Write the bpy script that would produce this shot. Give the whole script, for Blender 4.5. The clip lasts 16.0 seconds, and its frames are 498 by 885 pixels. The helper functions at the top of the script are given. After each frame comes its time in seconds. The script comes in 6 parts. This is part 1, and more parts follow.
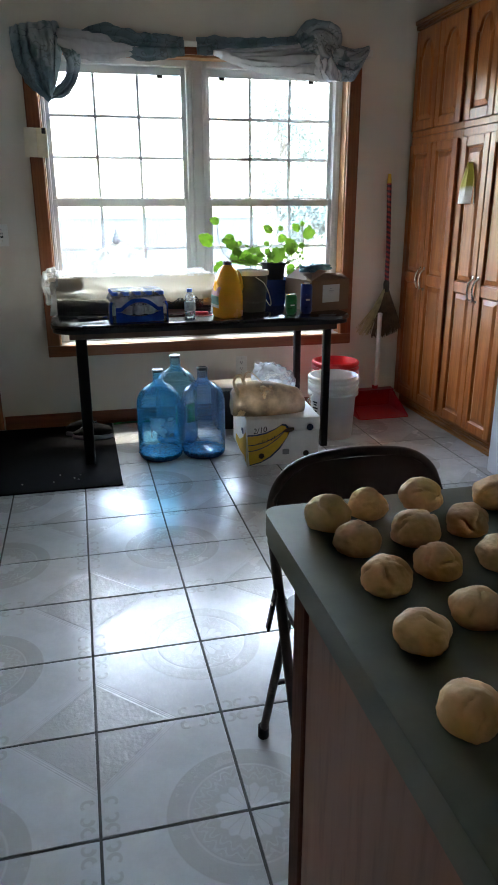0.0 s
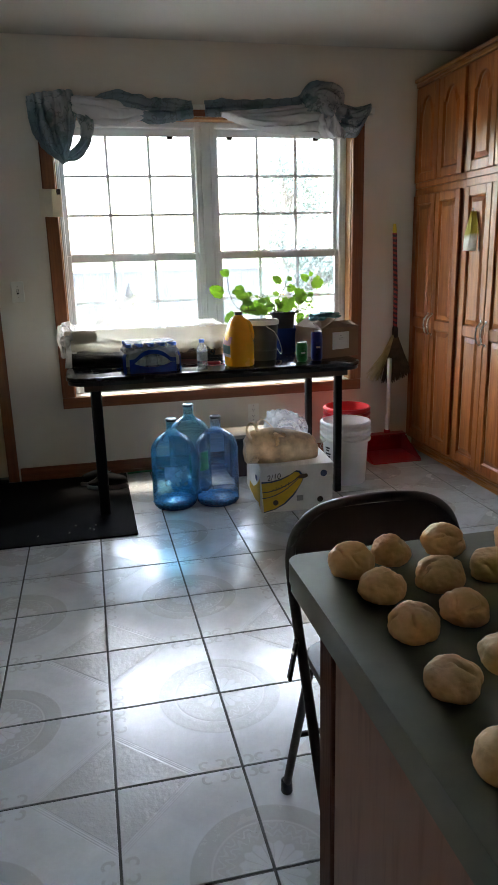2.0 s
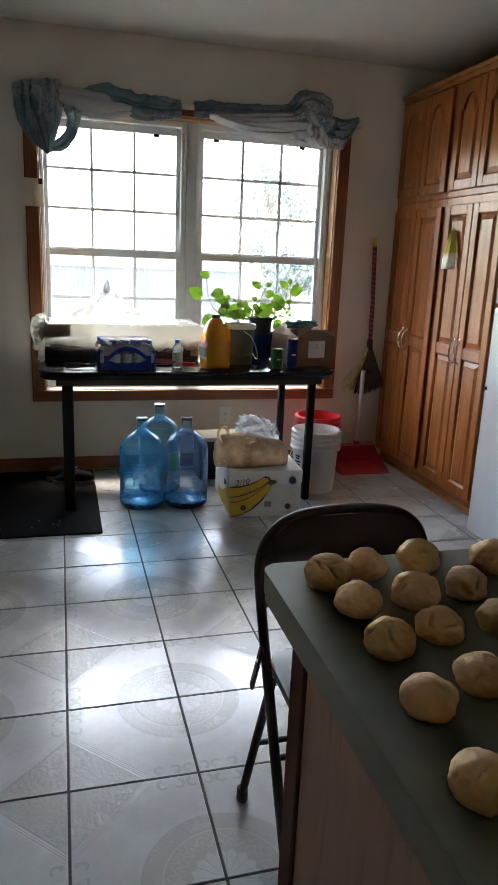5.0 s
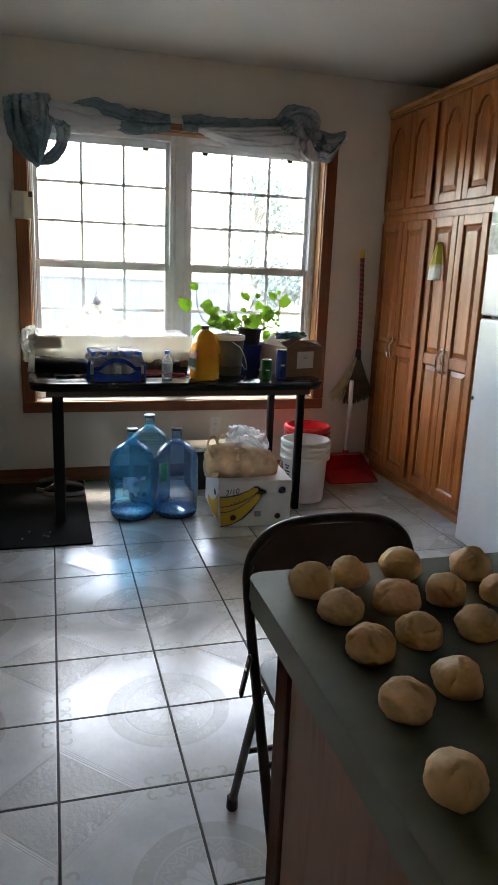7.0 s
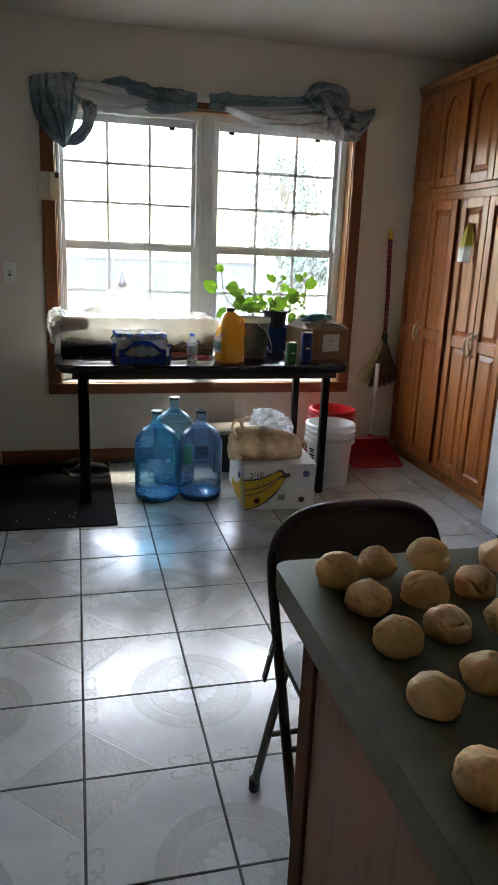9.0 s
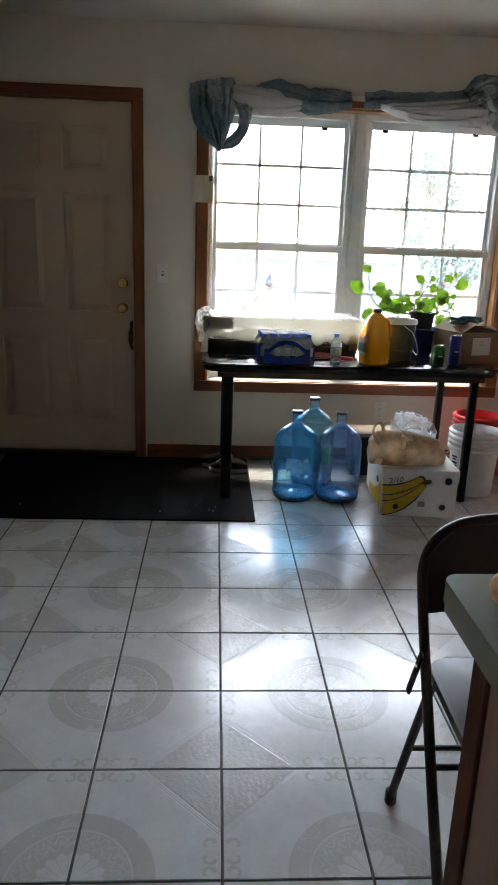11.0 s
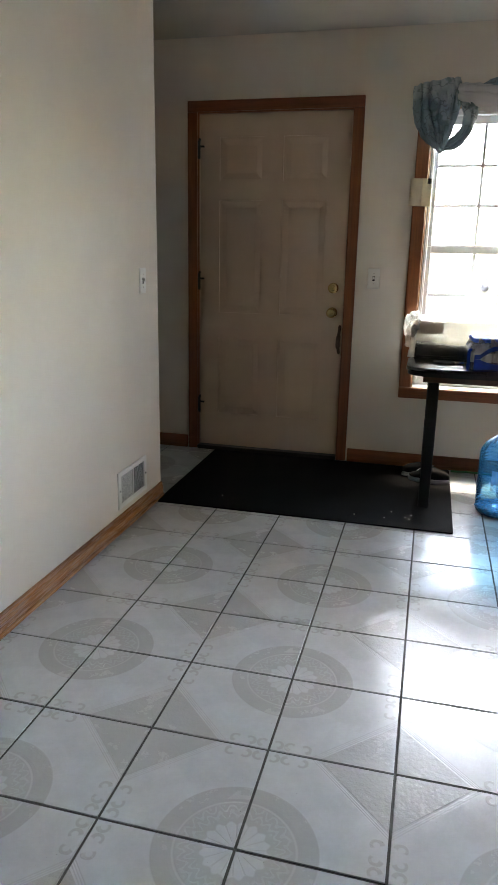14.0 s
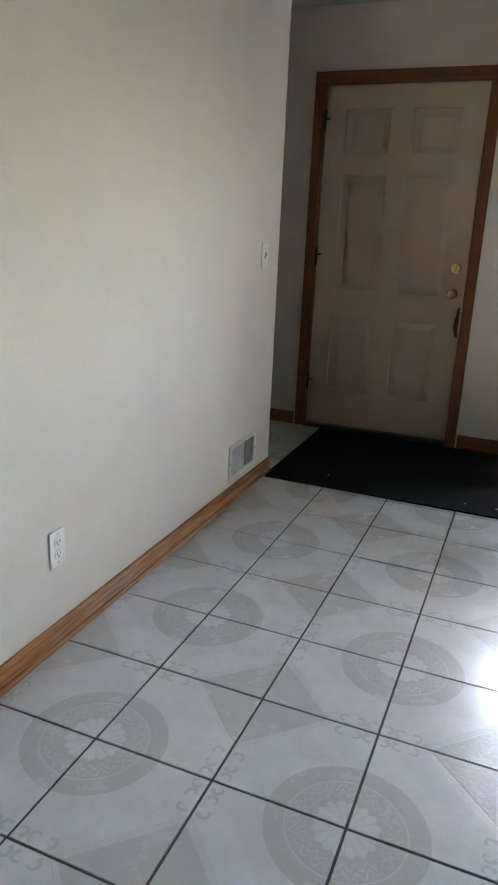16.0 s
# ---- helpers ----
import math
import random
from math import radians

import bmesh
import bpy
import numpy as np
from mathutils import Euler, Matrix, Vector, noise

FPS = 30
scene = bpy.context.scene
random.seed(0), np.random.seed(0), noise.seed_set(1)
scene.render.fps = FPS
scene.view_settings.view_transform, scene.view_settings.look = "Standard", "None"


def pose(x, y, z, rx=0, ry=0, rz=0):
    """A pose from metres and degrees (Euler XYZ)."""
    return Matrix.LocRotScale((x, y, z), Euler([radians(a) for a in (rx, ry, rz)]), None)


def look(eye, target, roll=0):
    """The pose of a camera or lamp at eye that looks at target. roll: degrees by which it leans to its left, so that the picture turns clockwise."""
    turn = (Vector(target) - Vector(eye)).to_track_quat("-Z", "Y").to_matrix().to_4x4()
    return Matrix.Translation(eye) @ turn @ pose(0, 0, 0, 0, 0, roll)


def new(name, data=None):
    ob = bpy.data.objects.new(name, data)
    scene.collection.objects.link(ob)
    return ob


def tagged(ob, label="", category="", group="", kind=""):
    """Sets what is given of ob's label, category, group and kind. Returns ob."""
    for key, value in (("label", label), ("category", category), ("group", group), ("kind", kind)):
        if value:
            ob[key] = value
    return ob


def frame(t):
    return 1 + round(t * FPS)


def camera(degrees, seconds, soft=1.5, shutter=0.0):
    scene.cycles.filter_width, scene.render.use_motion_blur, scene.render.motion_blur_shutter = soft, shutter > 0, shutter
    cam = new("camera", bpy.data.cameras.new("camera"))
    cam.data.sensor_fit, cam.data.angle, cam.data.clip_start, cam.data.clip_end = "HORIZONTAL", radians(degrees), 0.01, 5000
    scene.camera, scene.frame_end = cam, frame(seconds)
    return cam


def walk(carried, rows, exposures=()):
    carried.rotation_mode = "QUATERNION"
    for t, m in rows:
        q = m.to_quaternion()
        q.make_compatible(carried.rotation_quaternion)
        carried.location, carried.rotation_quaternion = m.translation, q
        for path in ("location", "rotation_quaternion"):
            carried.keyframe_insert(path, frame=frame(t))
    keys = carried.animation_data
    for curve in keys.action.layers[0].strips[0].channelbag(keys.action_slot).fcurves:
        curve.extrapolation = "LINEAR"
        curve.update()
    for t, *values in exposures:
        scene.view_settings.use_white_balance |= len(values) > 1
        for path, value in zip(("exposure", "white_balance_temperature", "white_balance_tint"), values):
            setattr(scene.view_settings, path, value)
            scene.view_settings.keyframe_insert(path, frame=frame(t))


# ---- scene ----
cam = camera(39.5, 16.0, shutter=0.25)
PATH = [
    (0, (0.047, -2.191, 1.306), (0.488, -0.352, 0.658), -0.1),
    (0.5, (0.039, -2.191, 1.308), (0.432, -0.332, 0.685), -0.1),
    (1, (0.033, -2.19, 1.307), (0.417, -0.328, 0.687), 0.3),
    (1.5, (0.031, -2.19, 1.308), (0.419, -0.33, 0.685), 0.1),
    (1.7, (0.037, -2.201, 1.324), (0.397, -0.314, 0.768), -3.6),
    (1.8, (0.040, -2.192, 1.319), (0.405, -0.296, 0.799), -3.7),
    (2, (0.031, -2.2, 1.314), (0.452, -0.315, 0.794), -1.5),
    (2.5, (0.024, -2.195, 1.31), (0.417, -0.319, 0.74), 0.2),
    (3, (0.023, -2.195, 1.309), (0.415, -0.319, 0.738), 0.7),
    (3.5, (0.018, -2.189, 1.306), (0.419, -0.316, 0.733), 1.4),
    (4, (0.018, -2.185, 1.309), (0.446, -0.313, 0.75), 1.8),
    (4.5, (0.014, -2.184, 1.312), (0.503, -0.318, 0.782), 2.5),
    (7, (0.016, -2.209, 1.323), (0.555, -0.344, 0.842), 2.3),
    (7.5, (0.015, -2.209, 1.323), (0.547, -0.341, 0.844), 2.5),
    (8, (0.015, -2.202, 1.32), (0.528, -0.333, 0.825), 2.6),
    (10.5, (-0.021, -2.196, 1.347), (0.239, -0.295, 0.784), 1.9),
    (11, (-0.041, -2.187, 1.331), (0.065, -0.267, 0.782), 2.0),
    (11.5, (-0.035, -2.17, 1.294), (-0.056, -0.243, 0.762), 1.6),
    (12, (-0.039, -2.179, 1.298), (-0.171, -0.258, 0.756), 1.4),
    (12.5, (-0.029, -2.191, 1.288), (-0.278, -0.279, 0.756), 0.9),
    (13, (-0.025, -2.209, 1.288), (-0.395, -0.322, 0.737), 0.8),
    (13.5, (-0.018, -2.203, 1.277), (-0.458, -0.332, 0.724), 1.2),
    (14, (-0.011, -2.207, 1.282), (-0.486, -0.338, 0.754), 1.1),
    (14.5, (-0.021, -2.207, 1.282), (-0.556, -0.356, 0.745), 1.5),
    (15, (-0.023, -2.211, 1.282), (-0.584, -0.368, 0.746), 1.7),
    (15.5, (-0.056, -2.221, 1.282), (-0.688, -0.401, 0.745), 2.6),
    (16, (-0.113, -2.233, 1.285), (-0.823, -0.463, 0.683), 2.5),
]
walk(cam, [(t, look(eye, target, roll)) for t, eye, target, roll in PATH],
     [(0.0, 5.68, 6750, 6), (2.0, 5.56, 7300, 9), (4.5, 5.42, 7600, 10), (8.0, 5.41, 7600, 10), (10.5, 5.50, 7500, 9), (13.0, 6.04, 7850, 10), (16.0, 6.38, 7350, 11)])

# ---------------------------------------------------------------- world and light
world = bpy.data.worlds.new("sky")
scene.world = world
world.use_nodes = True
wn = world.node_tree.nodes
sky = wn.new("ShaderNodeTexSky")
sky.sky_type, sky.sun_disc = "NISHITA", False
sky.sun_elevation, sky.sun_rotation = radians(68), radians(6)
sky.air_density, sky.dust_density, sky.ozone_density = 1.0, 2.5, 1.0
world.node_tree.links.new(sky.outputs[0], wn["Background"].inputs[0])
wn["Background"].inputs[1].default_value = 0.15
sun = new("sun", bpy.data.lights.new("sun", "SUN"))
sun.data.energy, sun.data.angle, sun.data.color = 0.35, radians(22), (1.0, 0.96, 0.90)
sun.matrix_world = look((1.04, 9.94, 24.7), (0, 0, 0))


# ---------------------------------------------------------------- materials
def nodes(name):
    m = bpy.data.materials.new(name)
    m.use_nodes = True
    nt = m.node_tree
    return m, nt, nt.nodes["Principled BSDF"]


def math_node(nt, op, a, b=None, c=None):
    n = nt.nodes.new("ShaderNodeMath")
    n.operation = op
    for i, v in enumerate((a, b, c)):
        if v is None:
            continue
        if isinstance(v, (int, float)):
            n.inputs[i].default_value = v
        else:
            nt.links.new(v, n.inputs[i])
    return n.outputs[0]


def mixc(nt, fac, a, b):
    n = nt.nodes.new("ShaderNodeMix")
    n.data_type = "RGBA"
    for sock, v in ((n.inputs[0], fac), (n.inputs[6], a), (n.inputs[7], b)):
        if isinstance(v, (int, float)):
            sock.default_value = v
        elif isinstance(v, tuple):
            sock.default_value = (*v, 1) if len(v) == 3 else v
        else:
            nt.links.new(v, sock)
    return n.outputs[2]


def noise_node(nt, scale, detail=4.0, rough=0.55, stretch=None, coord="Object"):
    tc = nt.nodes.new("ShaderNodeTexCoord")
    out = tc.outputs[coord]
    if stretch:
        mp = nt.nodes.new("ShaderNodeMapping")
        mp.inputs["Scale"].default_value = stretch
        nt.links.new(out, mp.inputs[0])
        out = mp.outputs[0]
    n = nt.nodes.new("ShaderNodeTexNoise")
    n.inputs["Scale"].default_value, n.inputs["Detail"].default_value, n.inputs["Roughness"].default_value = scale, detail, rough
    nt.links.new(out, n.inputs["Vector"])
    return n.outputs["Fac"]


def ramp(nt, v, a, b):
    n = nt.nodes.new("ShaderNodeMapRange")
    n.inputs[1].default_value, n.inputs[2].default_value = a, b
    nt.links.new(v, n.inputs[0])
    return n.outputs[0]


def bump(nt, bsdf, height, strength=0.3, dist=0.002):
    n = nt.nodes.new("ShaderNodeBump")
    n.inputs["Strength"].default_value, n.inputs["Distance"].default_value = strength, dist
    nt.links.new(height, n.inputs["Height"])
    nt.links.new(n.outputs[0], bsdf.inputs["Normal"])


def plain(name, col, rough=0.5, metal=0.0, vary=0.18, scale=14.0, grain=160.0, relief=0.15, stretch=None, spec=0.5, sub=0.0):
    """A painted, plastic, cloth or metal surface: cloudy at a large scale, grained at a small one."""
    m, nt, b = nodes(name)
    big, fine = noise_node(nt, scale, 3, stretch=stretch), noise_node(nt, grain, 2, stretch=stretch)
    dark = tuple(c * (1 - vary) for c in col)
    light = tuple(min(1, c * (1 + vary * 0.6)) for c in col)
    c = mixc(nt, ramp(nt, big, 0.3, 0.7), dark, light)
    nt.links.new(mixc(nt, math_node(nt, "MULTIPLY", fine, 0.12), c, tuple(x * 0.6 for x in col)), b.inputs["Base Color"])
    b.inputs["Metallic"].default_value, b.inputs["Specular IOR Level"].default_value = metal, spec
    nt.links.new(math_node(nt, "MULTIPLY_ADD", big, 0.2, rough - 0.1), b.inputs["Roughness"])
    if sub:
        b.inputs["Subsurface Weight"].default_value, b.inputs["Subsurface Radius"].default_value = sub, (0.02, 0.012, 0.006)
    if relief:
        bump(nt, b, fine, relief, 0.001)
    return m


def oak(name, light, dark, stretch, rough=0.35, spec=0.5):
    m, nt, b = nodes(name)
    wave = noise_node(nt, 1.0, 6, 0.65, stretch)
    pores = noise_node(nt, 6.0, 3, 0.6, tuple(s * 1.2 for s in stretch))
    broad = noise_node(nt, 2.5, 2)
    c = mixc(nt, ramp(nt, wave, 0.35, 0.68), dark, light)
    c = mixc(nt, math_node(nt, "MULTIPLY", ramp(nt, pores, 0.52, 0.72), 0.45), c, tuple(x * 0.45 for x in dark))
    c = mixc(nt, math_node(nt, "MULTIPLY", ramp(nt, broad, 0.35, 0.7), 0.3), c, tuple(x * 1.1 for x in dark))
    nt.links.new(c, b.inputs["Base Color"])
    nt.links.new(math_node(nt, "MULTIPLY_ADD", pores, 0.2, rough - 0.1), b.inputs["Roughness"])
    b.inputs["Specular IOR Level"].default_value = spec
    bump(nt, b, pores, 0.18, 0.001)
    return m


def clear(name, tint, gloss=0.05, haze=0.0, rough=0.05, ior=1.45, fog=None, rib_shade=None):
    """Thin clear plastic or glass: it lets light through with its tint and mirrors a little of it."""
    m, nt, b = nodes(name)
    tr, gl = nt.nodes.new("ShaderNodeBsdfTransparent"), nt.nodes.new("ShaderNodeBsdfGlossy")
    gl.inputs["Roughness"].default_value = rough
    tr.inputs[0].default_value = (*tint, 1)
    # Darker and lighter tint bands paint the shading of moulded ribs.
    if rib_shade:
        wavy = ramp(nt, noise_node(nt, 1.0, 3, 0.6, rib_shade), 0.35, 0.65)
        nt.links.new(mixc(nt, wavy, tuple(t ** 1.7 * 0.92 for t in tint), tuple(t ** 0.6 for t in tint)), tr.inputs[0])
    fr = nt.nodes.new("ShaderNodeFresnel")
    fr.inputs[0].default_value = ior
    mx = nt.nodes.new("ShaderNodeMixShader")
    nt.links.new(math_node(nt, "ADD", fr.outputs[0], gloss), mx.inputs[0])
    nt.links.new(tr.outputs[0], mx.inputs[1])
    nt.links.new(gl.outputs[0], mx.inputs[2])
    out = mx.outputs[0]
    if haze:
        df, tl, m2, m3 = nt.nodes.new("ShaderNodeBsdfDiffuse"), nt.nodes.new("ShaderNodeBsdfTranslucent"), nt.nodes.new("ShaderNodeMixShader"), nt.nodes.new("ShaderNodeMixShader")
        for d in (df, tl):
            d.inputs[0].default_value = (*(fog or [min(1, t * 0.9 + 0.05) for t in tint]), 1)
        m2.inputs[0].default_value = 0.5
        nt.links.new(df.outputs[0], m2.inputs[1])
        nt.links.new(tl.outputs[0], m2.inputs[2])
        nt.links.new(math_node(nt, "MULTIPLY", ramp(nt, noise_node(nt, 9, 4), 0.25, 0.75), 2 * haze), m3.inputs[0])
        nt.links.new(out, m3.inputs[1])
        nt.links.new(m2.outputs[0], m3.inputs[2])
        out = m3.outputs[0]
    nt.links.new(out, nt.nodes["Material Output"].inputs[0])
    return m


P = 0.333  # tile pitch


def tile_material():
    m, nt, b = nodes("glazed_tile")
    geo, sep = nt.nodes.new("ShaderNodeNewGeometry"), nt.nodes.new("ShaderNodeSeparateXYZ")
    nt.links.new(geo.outputs["Position"], sep.inputs[0])
    u = math_node(nt, "PINGPONG", math_node(nt, "DIVIDE", sep.outputs[0], P), 1.0)
    v = math_node(nt, "PINGPONG", math_node(nt, "DIVIDE", sep.outputs[1], P), 1.0)
    iu, iv = math_node(nt, "SUBTRACT", 1.0, u), math_node(nt, "SUBTRACT", 1.0, v)

    def length(a, c):
        return math_node(nt, "SQRT", math_node(nt, "ADD", math_node(nt, "MULTIPLY", a, a), math_node(nt, "MULTIPLY", c, c)))

    def band(x, a, c, soft=0.01):
        up = ramp(nt, x, a - soft, a + soft)
        dn = ramp(nt, x, c + soft, c - soft)
        return math_node(nt, "MULTIPLY", up, dn)

    d = length(iu, iv)                                    # round the medallion
    s = math_node(nt, "ADD", u, v)                        # round the diamond
    ring = band(d, 0.44, 0.565)
    ang = math_node(nt, "ARCTAN2", iv, iu)
    petal = math_node(nt, "MULTIPLY_ADD", math_node(nt, "COSINE", math_node(nt, "MULTIPLY", ang, 16.0)), 0.014, 0.225)
    heart = ramp(nt, math_node(nt, "SUBTRACT", d, petal), 0.008, -0.008)
    ray = math_node(nt, "MULTIPLY", ramp(nt, math_node(nt, "COSINE", math_node(nt, "MULTIPLY", ang, 16.0)), -0.80, -0.97), math_node(nt, "MULTIPLY", heart, ramp(nt, d, 0.03, 0.08)))
    leafy = noise_node(nt, 46, 2, 0.5)
    curve = math_node(nt, "SINE", math_node(nt, "MULTIPLY_ADD", math_node(nt, "SINE", math_node(nt, "MULTIPLY", ang, 24.0)), 2.6, math_node(nt, "MULTIPLY_ADD", leafy, 9.0, math_node(nt, "MULTIPLY", d, 95.0))))
    vine = math_node(nt, "MULTIPLY", ramp(nt, curve, 0.15, 0.55), band(d, 0.27, 0.395, 0.012))
    lines = band(d, 0.408, 0.424, 0.005)
    diamond = ramp(nt, s, 0.595, 0.585)
    hem = math_node(nt, "MAXIMUM", band(s, 0.602, 0.612, 0.005), math_node(nt, "MAXIMUM", band(s, 0.628, 0.636, 0.005), band(s, 0.652, 0.662, 0.005)))

    def curls(a, c):                                      # facing C scrolls beside the joint
        along = math_node(nt, "SUBTRACT", math_node(nt, "PINGPONG", a, 0.115), 0.062)
        across = math_node(nt, "SUBTRACT", c, 0.078)
        r = length(along, across)
        gap = ramp(nt, math_node(nt, "MULTIPLY_ADD", across, 0.45, along), -0.020, -0.006)
        thick = math_node(nt, "MULTIPLY_ADD", across, 0.25, 0.023)
        body = math_node(nt, "MULTIPLY", ramp(nt, math_node(nt, "SUBTRACT", r, thick), -0.004, 0.004), ramp(nt, r, 0.056, 0.048))
        return math_node(nt, "MULTIPLY", math_node(nt, "MULTIPLY", body, gap), ramp(nt, a, 0.345, 0.335))

    curl = math_node(nt, "MAXIMUM", curls(iu, v), curls(iv, u))
    grey = math_node(nt, "MAXIMUM", math_node(nt, "MULTIPLY", ramp(nt, d, 0.57, 0.56), math_node(nt, "SUBTRACT", 1.0, math_node(nt, "MAXIMUM", heart, math_node(nt, "MULTIPLY", vine, 0.45)))), diamond)
    grey = math_node(nt, "MAXIMUM", grey, math_node(nt, "MULTIPLY", ray, 0.45))
    grey = math_node(nt, "MAXIMUM", grey, math_node(nt, "MAXIMUM", math_node(nt, "MULTIPLY", curl, 0.95), math_node(nt, "MULTIPLY", hem, 0.55)))
    cloud = noise_node(nt, 5.0, 4, coord="Object")
    info = nt.nodes.new("ShaderNodeObjectInfo")
    veins = noise_node(nt, 7.0, 6, 0.7)
    base = mixc(nt, ramp(nt, veins, 0.35, 0.7), (0.485, 0.505, 0.508), (0.585, 0.605, 0.605))
    c = mixc(nt, math_node(nt, "MULTIPLY", grey, 0.62), base, (0.385, 0.375, 0.352))
    c = mixc(nt, math_node(nt, "MULTIPLY", lines, 0.6), c, (0.55, 0.55, 0.54))
    c = mixc(nt, math_node(nt, "MULTIPLY", info.outputs["Random"], 0.10), c, (0.50, 0.51, 0.52))
    specks = ramp(nt, noise_node(nt, 130, 1, 0.4), 0.79, 0.82)
    c = mixc(nt, math_node(nt, "MULTIPLY", specks, 0.55), c, (0.12, 0.10, 0.08))
    nt.links.new(c, b.inputs["Base Color"])
    pebble = noise_node(nt, 85, 3, 0.55)
    relief = math_node(nt, "MAXIMUM", diamond, math_node(nt, "MAXIMUM", math_node(nt, "MULTIPLY", vine, 0.5), math_node(nt, "MULTIPLY", curl, 0.4)))
    pebbled = math_node(nt, "MULTIPLY", pebble, math_node(nt, "MULTIPLY_ADD", math_node(nt, "MAXIMUM", math_node(nt, "MULTIPLY", ring, 0.35), relief), 1.2, 0.03))
    h = math_node(nt, "SUBTRACT", pebbled, math_node(nt, "MULTIPLY", math_node(nt, "MAXIMUM", math_node(nt, "MAXIMUM", lines, ray), math_node(nt, "MAXIMUM", hem, math_node(nt, "MULTIPLY", vine, 0.8))), 0.30))
    h = math_node(nt, "ADD", h, math_node(nt, "MULTIPLY", cloud, 0.05))
    bump(nt, b, h, 0.42, 0.002)
    b.inputs["Specular IOR Level"].default_value = 0.39
    smear = noise_node(nt, 11, 5, 0.7)
    worn = math_node(nt, "MAXIMUM", math_node(nt, "MAXIMUM", ring, diamond), math_node(nt, "MAXIMUM", math_node(nt, "MAXIMUM", vine, curl), math_node(nt, "MAXIMUM", lines, hem)))
    nt.links.new(math_node(nt, "MULTIPLY_ADD", worn, 0.06, math_node(nt, "MULTIPLY_ADD", smear, 0.17, 0.115)), b.inputs["Roughness"])
    return m


TILE = tile_material()
GROUT = plain("grout", (0.06, 0.058, 0.055), 0.85, vary=0.3)
WALL = plain("wall_paint", (0.74, 0.68, 0.595), 0.75, vary=0.05, scale=2.2, grain=220, relief=0.25, spec=0.3)
# Ceiling colour set darker than the walls to cut the light it bounces.
CEIL = plain("shaded_ceiling_paint", (0.56, 0.545, 0.50), 0.85, vary=0.05, scale=2.0, grain=140, relief=0.4, spec=0.2)
OAK_Z = oak("oak_upright", (0.47, 0.152, 0.039), (0.27, 0.075, 0.016), (30, 30, 1.6), 0.36, 0.3)
OAK_Y = oak("oak_along", (0.54, 0.235, 0.082), (0.20, 0.072, 0.02), (42, 1.3, 42), 0.27)
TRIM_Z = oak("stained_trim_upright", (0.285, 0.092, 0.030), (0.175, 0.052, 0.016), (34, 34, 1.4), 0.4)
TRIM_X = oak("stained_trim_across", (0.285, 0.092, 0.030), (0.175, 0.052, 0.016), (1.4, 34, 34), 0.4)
DOORP = plain("door_paint", (0.60, 0.45, 0.335), 0.5, vary=0.07, scale=4, relief=0.08)
VINYL = plain("white_vinyl", (0.74, 0.76, 0.76), 0.35, vary=0.05, relief=0.03)
PLATE = plain("ivory_plastic", (0.78, 0.77, 0.72), 0.35, vary=0.04, relief=0.02)
BLACK = plain("black_plastic", (0.011, 0.011, 0.012), 0.45, vary=0.2, spec=0.3)
RUBBER = plain("black_rubber", (0.0065, 0.0065, 0.007), 0.9, vary=0.4, scale=6, grain=400, relief=0.5, spec=0.08)
BRASS = plain("brass", (0.75, 0.55, 0.28), 0.25, 1.0, vary=0.1)
NICKEL = plain("brushed_nickel", (0.72, 0.68, 0.60), 0.25, 1.0, vary=0.1)
DARKMETAL = plain("dark_metal", (0.05, 0.042, 0.036), 0.45, 0.6, vary=0.25)
# Translucent share makes the grid bars glow, standing in for window glare.
BAR, nt_, b_ = nodes("glowing_white_vinyl")
tl_, mx_ = nt_.nodes.new("ShaderNodeBsdfTranslucent"), nt_.nodes.new("ShaderNodeMixShader")
tl_.inputs[0].default_value, mx_.inputs[0].default_value = (0.66, 0.70, 0.70, 1), 0.18
b_.inputs["Base Color"].default_value, b_.inputs["Roughness"].default_value = (0.78, 0.80, 0.80, 1), 0.4
nt_.links.new(b_.outputs[0], mx_.inputs[1])
nt_.links.new(tl_.outputs[0], mx_.inputs[2])
nt_.links.new(mx_.outputs[0], nt_.nodes["Material Output"].inputs[0])
GLASS = clear("window_glass", (0.97, 0.985, 0.98), 0.0, 0.012)


